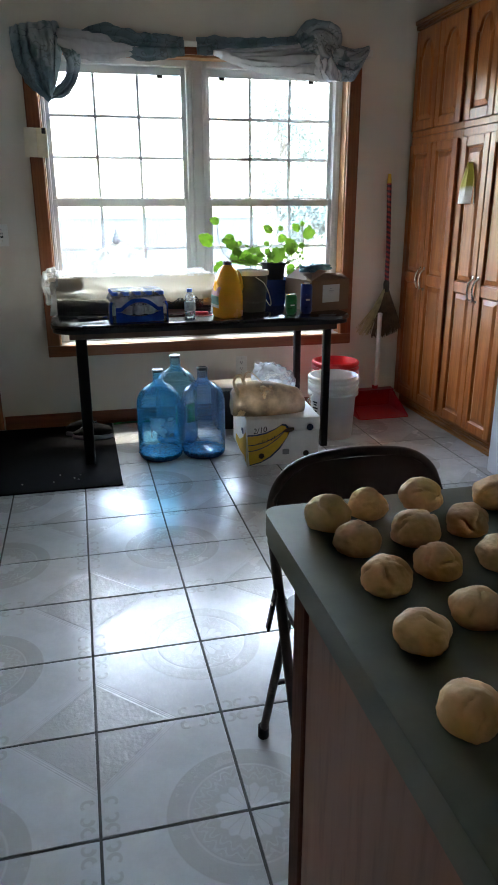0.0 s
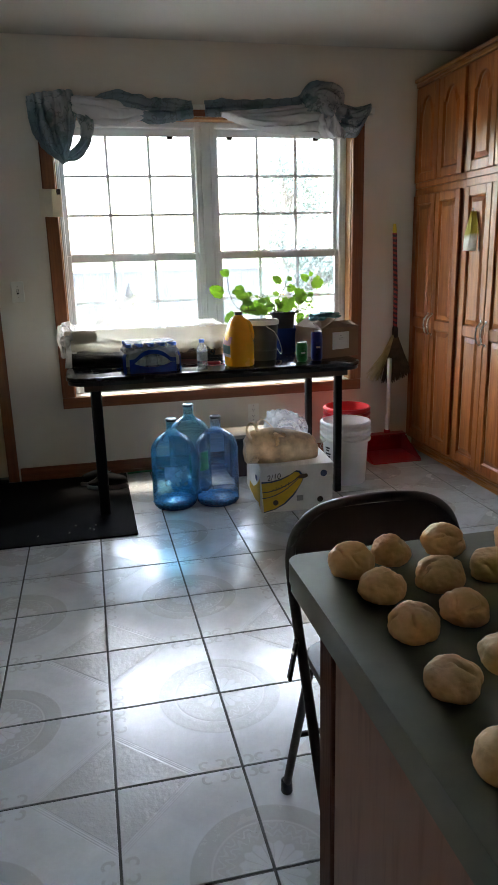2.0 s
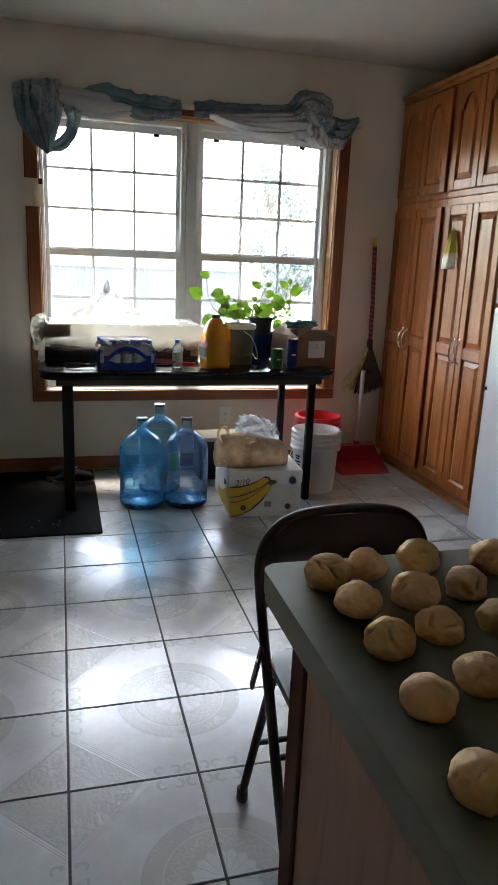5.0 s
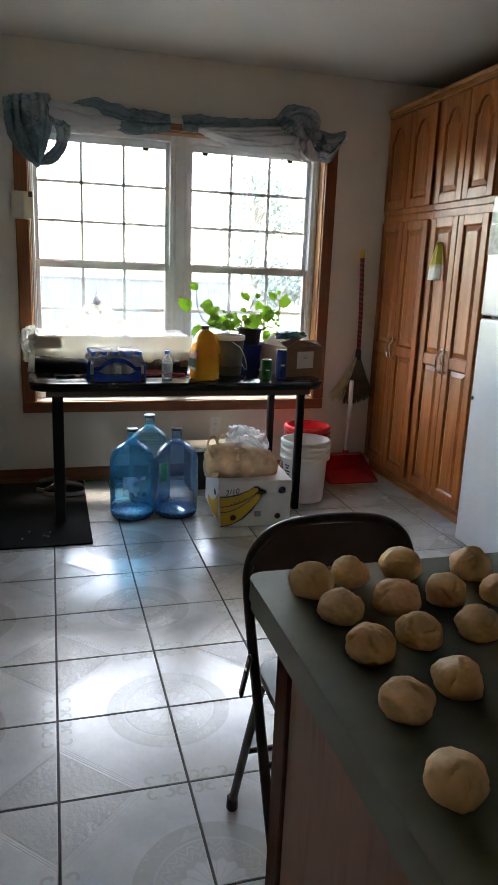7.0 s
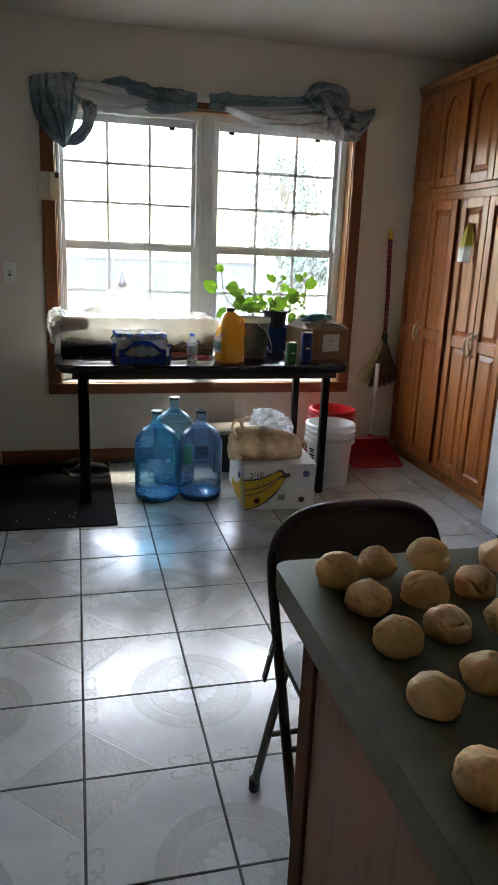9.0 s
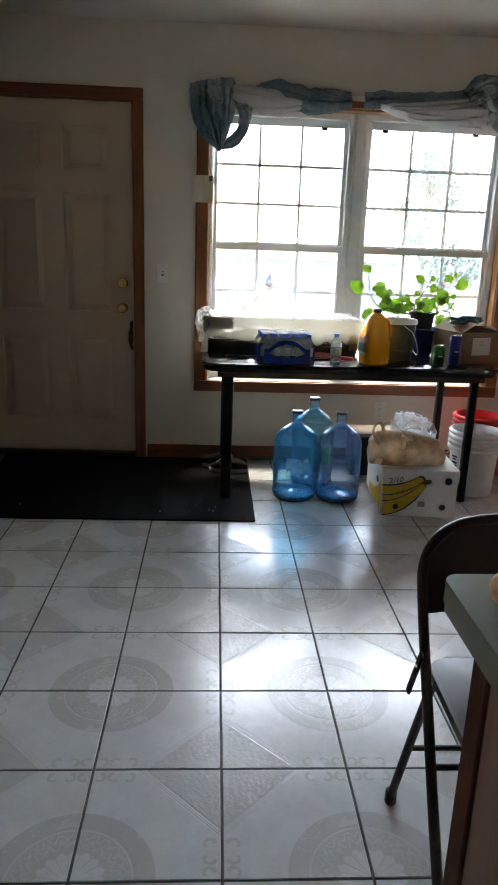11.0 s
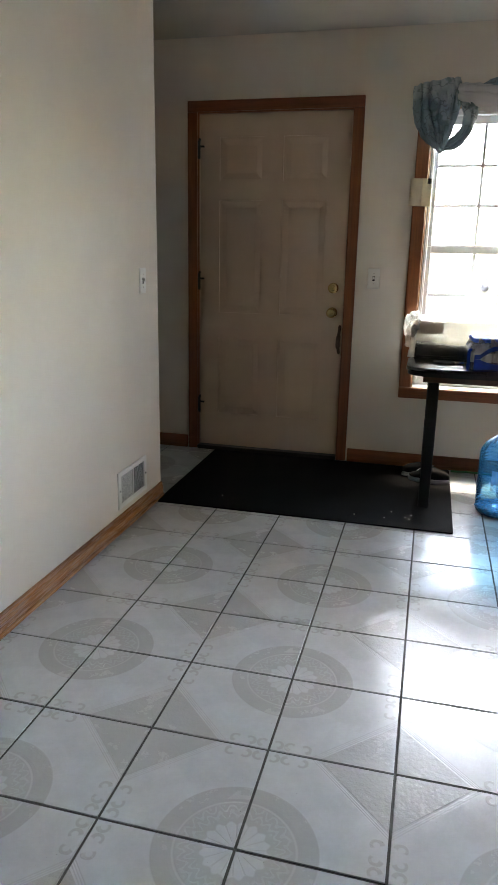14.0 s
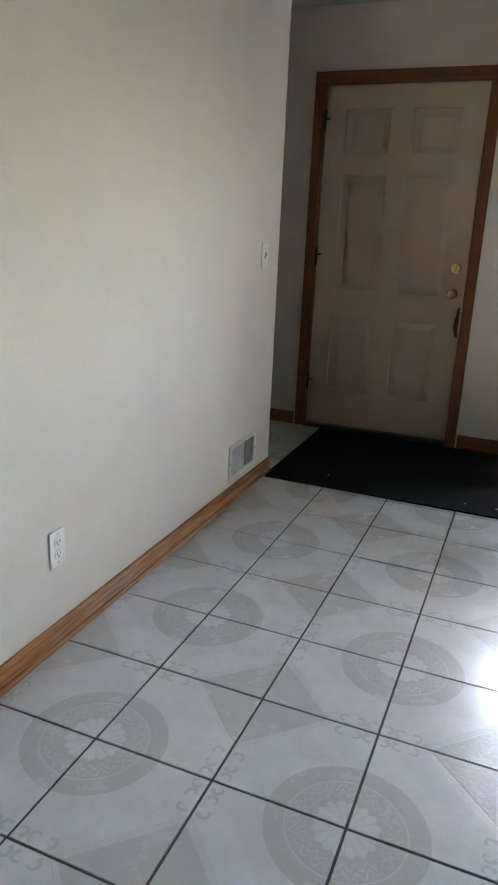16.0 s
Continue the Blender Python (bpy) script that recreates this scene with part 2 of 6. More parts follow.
# ---------------------------------------------------------------- shape helpers
class Shape:
    """Collects boxes, lathed and swept forms into one mesh."""

    def __init__(self):
        self.bm = bmesh.new()

    def add(self, verts, faces, m=None):
        vs = [self.bm.verts.new(m @ Vector(v) if m else v) for v in verts]
        for f in faces:
            try:
                self.bm.faces.new([vs[i] for i in f])
            except ValueError:
                pass
        return self

    def box(self, x0, x1, y0, y1, z0, z1, bevel=0.0, m=None, seg=2):
        t = bmesh.new()
        vs = [t.verts.new((x, y, z)) for x in (x0, x1) for y in (y0, y1) for z in (z0, z1)]
        for f in ((0, 1, 3, 2), (4, 6, 7, 5), (0, 4, 5, 1), (2, 3, 7, 6), (0, 2, 6, 4), (1, 5, 7, 3)):
            t.faces.new([vs[i] for i in f])
        if bevel:
            bmesh.ops.bevel(t, geom=t.edges[:], offset=bevel, segments=seg, affect="EDGES", profile=0.5)
        t.verts.index_update()
        self.add([v.co.copy() for v in t.verts], [[v.index for v in f.verts] for f in t.faces], m)
        t.free()
        return self

    def lathe(self, profile, seg=32, m=None, cap=True, wob=None):
        vs, fs = [], []
        for k, (r, z) in enumerate(profile):
            for i in range(seg):
                a = 2 * math.pi * i / seg
                q = r * (wob(a, z) if wob else 1)
                vs.append((q * math.cos(a), q * math.sin(a), z))
        for k in range(len(profile) - 1):
            for i in range(seg):
                j = (i + 1) % seg
                fs.append((k * seg + i, k * seg + j, (k + 1) * seg + j, (k + 1) * seg + i))
        if cap:
            if profile[0][0] > 1e-6:
                fs.append(tuple(reversed(range(seg))))
            if profile[-1][0] > 1e-6:
                fs.append(tuple((len(profile) - 1) * seg + i for i in range(seg)))
        return self.add(vs, fs, m)

    def tube(self, pts, r, seg=10, m=None, cap=True, flat=1.0):
        pts = [Vector(p) for p in pts]
        rs = r if isinstance(r, (list, tuple)) else [r] * len(pts)
        vs, fs, side = [], [], None
        for k, p in enumerate(pts):
            d = (pts[min(k + 1, len(pts) - 1)] - pts[max(k - 1, 0)]).normalized()
            if side is None:
                side = d.orthogonal().normalized()
            side = (side - d * side.dot(d)).normalized()
            up = d.cross(side)
            for i in range(seg):
                a = 2 * math.pi * i / seg
                vs.append(p + (side * math.cos(a) + up * math.sin(a) * flat) * rs[k])
        for k in range(len(pts) - 1):
            for i in range(seg):
                j = (i + 1) % seg
                fs.append((k * seg + i, k * seg + j, (k + 1) * seg + j, (k + 1) * seg + i))
        if cap:
            fs.append(tuple(reversed(range(seg))))
            fs.append(tuple((len(pts) - 1) * seg + i for i in range(seg)))
        return self.add(vs, fs, m)

    def slab(self, outline, z0, z1, bevel=0.0, m=None, top=False):
        """An upright prism over a closed outline in x and y."""
        n = len(outline)
        t = bmesh.new()
        lo = [t.verts.new((x, y, z0)) for x, y in outline]
        hi = [t.verts.new((x, y, z1)) for x, y in outline]
        t.faces.new(list(reversed(lo)))
        t.faces.new(hi)
        for i in range(n):
            t.faces.new((lo[i], lo[(i + 1) % n], hi[(i + 1) % n], hi[i]))
        if bevel:
            bmesh.ops.bevel(t, geom=[e for e in t.edges if abs(e.verts[0].co.z - e.verts[1].co.z) < 1e-6 and (not top or e.verts[0].co.z == z1)], offset=bevel, segments=3, affect="EDGES", profile=0.5)
        t.verts.index_update()
        self.add([v.co.copy() for v in t.verts], [[v.index for v in f.verts] for f in t.faces], m)
        t.free()
        return self


def part(name, shape, material, parent=None, label="", smooth=False, at=None):
    me = bpy.data.meshes.new(name)
    bmesh.ops.recalc_face_normals(shape.bm, faces=shape.bm.faces[:])
    shape.bm.to_mesh(me)
    shape.bm.free()
    me.materials.append(material)
    if smooth:
        me.polygons.foreach_set("use_smooth", [True] * len(me.polygons))
        me.set_sharp_from_angle(angle=radians(38))
    ob = new(name, me)
    if parent:
        ob.parent = parent
    if at:
        ob.matrix_basis = at
    if label:
        ob["label"] = label
    return ob


def thing(name, m, label, category, group=""):
    ob = new(name)
    ob.empty_display_size = 0.05
    ob.matrix_basis = m
    return tagged(ob, label, category, group)


def setting(name, shape, material, label, category="", smooth=False):
    return tagged(part(name, shape, material, smooth=smooth), label, category or name.split("_")[0], kind="structure")


def smoothed(pts, n=6):
    """A rounded line through points (Catmull-Rom)."""
    pts = [Vector(p) for p in pts]
    ext = [2 * pts[0] - pts[1], *pts, 2 * pts[-1] - pts[-2]]
    out = []
    for k in range(1, len(ext) - 2):
        a, b, c, d = ext[k - 1:k + 3]
        for i in range(n):
            t = i / n
            out.append(0.5 * (2 * b + (c - a) * t + (2 * a - 5 * b + 4 * c - d) * t * t + (3 * b - a - 3 * c + d) * t ** 3))
    return out + [pts[-1]]


def rounded(x0, x1, y0, y1, r, n=6):
    out = []
    for cx, cy, a0 in ((x1 - r, y1 - r, 0), (x0 + r, y1 - r, 90), (x0 + r, y0 + r, 180), (x1 - r, y0 + r, 270)):
        for i in range(n + 1):
            a = radians(a0 + 90 * i / n)
            out.append((cx + r * math.cos(a), cy + r * math.sin(a)))
    return out


# ---------------------------------------------------------------- the room
YN, XW, XE, YS, H = 2.11, -1.345, 2.72, -4.2, 2.49
floor = setting("floor", Shape().box(-2.6, XE + 0.15, YS, YN + 0.1, -0.12, -0.003), GROUT, "dark grout bed under glazed ceramic floor tiles", "floor")
ceiling = setting("ceiling", Shape().box(-2.6, XE + 0.15, YS - 0.1, YN + 0.16, H, H + 0.12), CEIL, "flat off-white ceiling with its shade put into darker paint", "ceiling")

WX0, WX1, WZ0, WZ1 = -0.095, 1.695, 0.505, 2.095     # window opening
DX0, DX1, DZ1 = -1.475, -0.515, 2.10                # door opening
n = Shape()
n.box(-2.6, DX0, YN, YN + 0.16, -0.1, H).box(DX0, DX1, YN, YN + 0.16, DZ1, H).box(DX1, WX0, YN, YN + 0.16, -0.1, H)
n.box(WX0, WX1, YN, YN + 0.16, -0.1, WZ0).box(WX0, WX1, YN, YN + 0.16, WZ1, H).box(WX1, XE + 0.15, YN, YN + 0.16, -0.1, H)
setting("wall_north", n, WALL, "off-white painted wall with a window and an entry door")
setting("wall_west", Shape().box(XW - 0.12, XW, YS, 1.125, -0.1, H, 0.004), WALL, "off-white painted partition wall that ends beside the entry")
setting("wall_entry", Shape().box(-2.6, -2.48, YS, YN, -0.1, H), WALL, "off-white wall of the entry recess")
setting("wall_east", Shape().box(XE, XE + 0.12, YS, YN, -0.1, H), WALL, "off-white wall behind the pantry cabinets")
setting("wall_south", Shape().box(-2.6, XE + 0.12, YS - 0.12, YS, -0.1, H), WALL, "plain off-white wall closing the room")

# Added overhang, never in view: keeps direct sun off the floor and table.
setting("eave", Shape().box(-2.6, XE + 0.15, YN + 0.165, YN + 0.72, 2.44, 2.56, 0.01), VINYL, "added white eave above the window, out of view, blocking direct sun", "eave")


def skirting(name, x0, x1, y0, y1, mat, axis):
    s = Shape()
    if axis == "y":                                      # runs along y on the wall at x0
        s.box(x0, x0 + 0.011, y0, y1, 0.0, 0.083, 0.003).box(x0 + 0.0115, x0 + 0.021, y0, y1, 0.0, 0.022, 0.004)
        s.box(x0 + 0.0115, x0 + 0.015, y0, y1, 0.0225, 0.062, 0.0015)
    else:
        s.box(x0, x1, y1 - 0.012, y1, 0.0, 0.083, 0.003).box(x0, x1, y1 - 0.021, y1 - 0.0125, 0.0, 0.022, 0.004)
    setting(name, s, mat, "oak-stained wooden baseboard", "baseboard")


skirting("baseboard_west", XW, 0, YS, 1.122, OAK_Y, "y")
skirting("baseboard_north", DX1 + 0.06, 2.115, 0, YN, TRIM_X, "x")
skirting("baseboard_entry", -2.47, DX0 - 0.06, 0, YN, TRIM_X, "x")

# entry door
door = tagged(new("door_1"), "closed beige six-panel entry door in a stained wood frame", "door", kind="structure")
DY = YN + 0.012
s = Shape()
SX0, SX1, SZ0, SZ1 = -1.452, -0.533, 0.03, 2.078
cols = [SX0, SX0 + 0.125, SX0 + 0.40, SX0 + 0.52, SX0 + 0.795, SX1]
rows = [SZ0, SZ0 + 0.22, SZ0 + 0.72, SZ0 + 0.88, SZ0 + 1.56, SZ0 + 1.67, SZ0 + 1.92, SZ1]
s.box(SX0, SX1, DY + 0.008, DY + 0.045, SZ0, SZ1)
for i in range(5):
    for j in range(7):
        if not (i in (1, 3) and j in (1, 3, 5)):
            s.box(cols[i], cols[i + 1], DY, DY + 0.0079, rows[j], rows[j + 1])
part("slab", s, DOORP, door)
for i in (1, 3):
    for j in (1, 3, 5):
        x0, x1, z0, z1 = cols[i], cols[i + 1], rows[j], rows[j + 1]
        b = Shape()
        b.add([(x0 + 0.012, DY + 0.0079, z0 + 0.012), (x1 - 0.012, DY + 0.0079, z0 + 0.012), (x1 - 0.012, DY + 0.0079, z1 - 0.012), (x0 + 0.012, DY + 0.0079, z1 - 0.012),
               (x0 + 0.045, DY + 0.0035, z0 + 0.045), (x1 - 0.045, DY + 0.0035, z0 + 0.045), (x1 - 0.045, DY + 0.0035, z1 - 0.045), (x0 + 0.045, DY + 0.0035, z1 - 0.045)],
              [(0, 1, 5, 4), (1, 2, 6, 5), (2, 3, 7, 6), (3, 0, 4, 7), (4, 5, 6, 7)])
        part("panel", b, DOORP, door)
for nm, a in (("trim", (DX0 - 0.05, DX0 + 0.012, 0, DZ1 - 0.012)), ("trim", (DX1 - 0.012, DX1 + 0.05, 0, DZ1 - 0.012))):
    part(nm, Shape().box(a[0], a[1], YN - 0.018, YN - 0.0005, a[2], a[3], 0.005), TRIM_Z, door)
part("trim", Shape().box(DX0 - 0.05, DX1 + 0.05, YN - 0.018, YN - 0.0005, DZ1 - 0.011, DZ1 + 0.05, 0.005), TRIM_X, door)
part("jamb", Shape().box(DX0, SX0 - 0.003, YN, YN + 0.15, 0, DZ1).box(SX1 + 0.003, DX1, YN, YN + 0.15, 0, DZ1).box(SX0 - 0.003, SX1 + 0.003, YN, YN + 0.15, SZ1 + 0.003, DZ1), TRIM_Z, door)
# Hidden sheet added behind the slab so no daylight leaks round its edges.
part("leak_block", Shape().box(SX0 - 0.0025, SX1 + 0.0025, DY + 0.046, DY + 0.06, 0.027, SZ1 + 0.0025), DARKMETAL, door)
part("threshold", Shape().box(DX0 + 0.013, DX1 - 0.013, YN - 0.03, YN + 0.15, 0.0, 0.026, 0.006), DARKMETAL, door, "dark metal threshold")
for z in (0.935, 1.082):
    lock = z > 1
    k = Shape().lathe([(0.0, 0), (0.032, 0), (0.032, 0.006), (0.026, 0.012)], 24)
    esc = part("deadbolt" if lock else "door_knob", k, BRASS, door, "brass " + ("deadbolt" if lock else "door knob"), True, pose(-0.598, DY, z, 90))
    if lock:
        part("thumb_turn", Shape().box(-0.006, 0.006, -0.016, 0.016, 0.012, 0.03, 0.003), BRASS, esc)
    else:
        part("knob", Shape().lathe([(0.012, 0.012), (0.012, 0.03), (0.026, 0.042), (0.029, 0.055), (0.022, 0.066), (0.0, 0.068)], 24), BRASS, esc, smooth=True)
for z in (0.30, 1.10, 1.88):
    hinge = part("hinge", Shape().box(SX0 - 0.016, SX0 - 0.002, DY - 0.016, DY - 0.006, z - 0.05, z + 0.05, 0.002).lathe([(0.007, -0.052), (0.007, 0.052)], 10, pose(SX0 - 0.002, DY - 0.012, z)), DARKMETAL, door, "dark metal hinge")
    part("pin", Shape().lathe([(0.009, 0), (0.006, 0.012)], 10, pose(SX0 + 0.0, DY - 0.012, z + 0.052)).box(SX0, SX0 + 0.03, DY - 0.016, DY - 0.008, z + 0.012, z + 0.024, 0.002), DARKMETAL, hinge)
st = Shape()
st.tube(smoothed([(SX1 - 0.012, DY - 0.008, 0.86), (SX1 - 0.016, DY - 0.01, 0.80), (SX1 - 0.02, DY - 0.01, 0.74), (SX1 - 0.010, DY - 0.008, 0.68)], 5), [0.006] + [0.012] * 5 + [0.017] * 6 + [0.012] * 3 + [0.004], 8, flat=0.5)
part("worn_patch", st, plain("worn_wood", (0.09, 0.045, 0.025), 0.7, vary=0.4), door, "dark worn patch below the knob", True)

# window
win = tagged(new("window_1"), "white double-hung twin window with grids, in a stained wood casing", "window", kind="structure")
CX0, CX1, CZ0, CZ1 = WX0 - 0.068, WX1 + 0.068, WZ0 - 0.068, WZ1 + 0.06
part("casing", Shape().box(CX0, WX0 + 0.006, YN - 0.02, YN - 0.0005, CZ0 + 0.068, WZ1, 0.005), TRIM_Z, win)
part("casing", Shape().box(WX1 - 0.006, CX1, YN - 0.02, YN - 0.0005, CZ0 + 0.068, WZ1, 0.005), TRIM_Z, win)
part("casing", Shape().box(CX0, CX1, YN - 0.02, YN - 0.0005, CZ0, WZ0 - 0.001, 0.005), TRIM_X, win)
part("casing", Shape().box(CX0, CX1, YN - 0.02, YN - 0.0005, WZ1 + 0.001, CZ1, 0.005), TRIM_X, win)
# Jamb wood paler than the casing: daylight on it put into the colour.
JW = oak("daylit_jamb_oak", (0.50, 0.25, 0.10), (0.36, 0.165, 0.06), (30, 30, 1.5), 0.35)
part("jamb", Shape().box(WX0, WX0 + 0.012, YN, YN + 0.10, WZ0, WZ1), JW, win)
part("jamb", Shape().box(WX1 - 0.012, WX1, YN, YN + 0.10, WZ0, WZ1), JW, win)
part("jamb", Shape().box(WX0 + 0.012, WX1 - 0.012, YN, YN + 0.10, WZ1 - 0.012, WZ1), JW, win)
part("window_sill", Shape().box(WX0 + 0.012, WX1 - 0.012, YN, YN + 0.10, WZ0, WZ0 + 0.003), VINYL, win, "white sill board")
FY = YN + 0.085


def sash(x0, x1, z0, z1, y, stile, top, bottom):
    f = Shape()
    f.box(x0, x0 + stile, y, y + 0.03, z0, z1, 0.004).box(x1 - stile, x1, y, y + 0.03, z0, z1, 0.004)
    f.box(x0 + stile, x1 - stile, y + 0.001, y + 0.029, z0, z0 + bottom, 0.003).box(x0 + stile, x1 - stile, y + 0.001, y + 0.029, z1 - top, z1, 0.003)
    sa = part("sash", f, VINYL, win)
    gx0, gx1, gz0, gz1 = x0 + stile, x1 - stile, z0 + bottom, z1 - top
    for i in (1, 2):
        xm = gx0 + (gx1 - gx0) * i / 3
        part("grid_bar", Shape().box(xm - 0.0095, xm + 0.0095, y + 0.012, y + 0.018, gz0, gz1, 0.002), BAR, sa)
        zm = gz0 + (gz1 - gz0) * i / 3
        part("grid_bar", Shape().box(gx0, gx1, y + 0.0125, y + 0.0175, zm - 0.0095, zm + 0.0095, 0.002), BAR, sa)
    pane = part("pane", Shape().box(gx0, gx1, y + 0.020, y + 0.023, gz0, gz1), GLASS, sa)
    pane.visible_shadow = False
    return sa, gx0, gx1


part("mullion", Shape().box(0.7655, 0.8225, FY - 0.004, FY + 0.07, WZ0 + 0.0035, WZ1 - 0.0125, 0.004), VINYL, win)
for x0, x1, fl_, fr_ in ((WX0 + 0.012, 0.765, 0.020, 0.034), (0.823, WX1 - 0.012, 0.027, 0.044)):
    f = Shape()
    f.box(x0, x0 + fl_, FY, FY + 0.075, WZ0 + 0.0035, WZ1 - 0.012, 0.003).box(x1 - fr_, x1, FY, FY + 0.075, WZ0 + 0.0035, WZ1 - 0.012, 0.003)
    f.box(x0 + 0.004, x0 + fl_ * 0.55, FY - 0.006, FY - 0.0005, WZ0 + 0.004, WZ1 - 0.013, 0.002).box(x1 - fr_ * 0.55, x1 - 0.004, FY - 0.006, FY - 0.0005, WZ0 + 0.004, WZ1 - 0.013, 0.002)
    f.box(x0 + fl_, x1 - fr_, FY + 0.001, FY + 0.075, WZ1 - 0.045, WZ1 - 0.012, 0.003).box(x0 + fl_, x1 - fr_, FY + 0.001, FY + 0.075, WZ0 + 0.0035, WZ0 + 0.04, 0.003)
    part("window_frame", f, VINYL, win)
    sash(x0 + fl_ + 0.0005, x1 - fr_ - 0.0005, 1.308, WZ1 - 0.046, FY + 0.042, 0.0245, 0.041, 0.04)
    lo, gx0, gx1 = sash(x0 + fl_ + 0.0005, x1 - fr_ - 0.0005, WZ0 + 0.041, 1.338, FY + 0.008, 0.0245, 0.041, 0.03)
    for k in (0.3, 0.72):
        xm = gx0 + (gx1 - gx0) * k
        part("sash_lock", Shape().box(xm - 0.03, xm + 0.03, FY + 0.008, FY + 0.034, 1.338, 1.346, 0.003).tube(smoothed([(xm - 0.02, FY + 0.012, 1.348), (xm, FY + 0.010, 1.356), (xm + 0.022, FY + 0.016, 1.350)], 4), 0.004, 8), VINYL, lo, smooth=True)
    for k in (0.1, 0.84) if x0 > 0.5 else (0.84,):
        xm = gx0 + (gx1 - gx0) * k
        part("tilt_latch", Shape().box(xm - 0.018, xm + 0.018, FY + 0.036, FY + 0.044, WZ1 - 0.105, WZ1 - 0.086, 0.003), DARKMETAL, win)

# ---------------------------------------------------------------- outdoors
GRASS = plain("grass", (0.08, 0.12, 0.035), 0.9, vary=0.4, scale=3, grain=60, relief=0.4)
CONC = plain("grey_concrete", (0.125, 0.122, 0.118), 0.85, vary=0.15, scale=1.5, grain=40, relief=0.3)
setting("ground", Shape().box(-400, 400, 2.9, 600, -0.9, -0.6), GRASS, "mown green lawn outside the window", "ground")
# Made-up yard surface; its grey sets how much light bounces up indoors.
setting("pavement", Shape().box(-40, 40, 2.35, 19, -0.7, -0.55), CONC, "added grey concrete yard outside, there to bounce light indoors", "pavement")
WEATHERED = plain("weathered_wood", (0.105, 0.10, 0.095), 0.85, vary=0.15, scale=5, stretch=(8, 8, 0.6), relief=0.3)
fence = thing("fence", pose(-2.4, 14.0, -0.55), "tall weathered grey board fence across the yard", "fence")
board = part("board", Shape().box(-0.069, 0.069, 0, 0.02, 0.04, 1.56, 0.004), WEATHERED, fence)
for k in range(46):
    o = board if k == 0 else new("board", board.data)
    o.parent = fence
    o.location = (0.072 + 0.142 * k, 0, 0)
for z in (0.35, 1.30):
    part("rail", Shape().box(0, 6.54, 0.022, 0.06, z, z + 0.09, 0.004), WEATHERED, fence)
part("cap_rail", Shape().box(-0.03, 6.57, -0.04, 0.09, 1.561, 1.60, 0.005), WEATHERED, fence)
for k in range(4):
    part("post", Shape().box(2.14 * k - 0.0, 2.14 * k + 0.09, 0.062, 0.15, 0, 1.56, 0.005), WEATHERED, fence)

BARK = plain("bark", (0.17, 0.14, 0.11), 0.9, vary=0.4, relief=0.6)
LEAFT = plain("tree_leaf", (0.16, 0.195, 0.16), 0.6, vary=0.4)


def tree(x, y, h, spread, seed):
    rnd = random.Random(seed)
    t = thing("tree", pose(x, y, -0.6), "leafy green deciduous tree on the lawn", "tree", "trees outside")
    s = Shape()
    s.tube(smoothed([(0, 0, 0), (0.05, 0, h * 0.25), (-0.05, 0.05, h * 0.5), (0.05, 0, h * 0.8)], 4), [0.16 - 0.011 * k for k in range(13)], 8)
    tips = []
    for k in range(11):
        a, z = rnd.uniform(0, 6.28), h * rnd.uniform(0.32, 0.75)
        e = Vector((math.cos(a) * spread * rnd.uniform(0.5, 1), math.sin(a) * spread * rnd.uniform(0.5, 1), z + h * rnd.uniform(0.08, 0.28)))
        s.tube(smoothed([(0, 0, z), e * 0.5 + Vector((0, 0, z * 0.5 + 0.1)), e], 3), [0.06, 0.055, 0.05, 0.04, 0.035, 0.025, 0.012], 6)
        tips.append(e)
    part("trunk", s, BARK, t, smooth=True)
    s = Shape()
    vs, fs = [], []
    for e in tips + [Vector((0, 0, h * 0.86))]:
        for k in range(330):
            q = Vector([rnd.gauss(0, 1) for _ in range(3)]) * spread * 0.26
            c, d = e + q, Vector([rnd.uniform(-1, 1) for _ in range(3)]).normalized()
            o = d.orthogonal().normalized() * 0.055
            b = len(vs)
            vs += [c - o, c + d.cross(o) * 0.6, c + o * 1.3, c - d.cross(o) * 0.6]
            fs.append((b, b + 1, b + 2, b + 3))
    s.add(vs, fs)
    part("crown", s, LEAFT, t)


tree(5.5, 17.0, 4.6, 1.05, 3)
tree(8.6, 30.0, 6.0, 1.5, 5)
tree(6.1, 16.2, 2.1, 0.75, 9)

# ---------------------------------------------------------------- pantry cabinets and refrigerator
CXF = 2.117


def raised(x, y0, y1, z0, z1, arch=False, depth=0.02):
    """A raised panel facing -x, with a cathedral arch on top where asked."""
    n = 12
    def top(k, inset):
        f = k / n
        if not arch:
            return z1 - inset
        u = abs(f - 0.5) * 2
        return z1 - inset - (0.0 if u < 0.55 else 0.055 * min(1, (u - 0.55) / 0.25)) - 0.02 * min(1.0, u / 0.55) ** 2
    loops = []
    for inset, dx in ((0.0, 0.0), (0.008, 0.006), (0.032, -0.004), (0.034, -0.005)):
        pts = [(x + dx, y0 + inset, z0 + inset), (x + dx, y1 - inset, z0 + inset)]
        for k in range(n, -1, -1):
            pts.append((x + dx, y0 + inset + (y1 - y0 - 2 * inset) * k / n, top(k, inset)))
        loops.append(pts)
    m = len(loops[0])
    vs = [p for l in loops for p in l]
    fs = [(a * m + i, a * m + (i + 1) % m, (a + 1) * m + (i + 1) % m, (a + 1) * m + i) for a in range(3) for i in range(m)]
    fs.append(tuple(3 * m + i for i in range(m)))
    return vs, fs


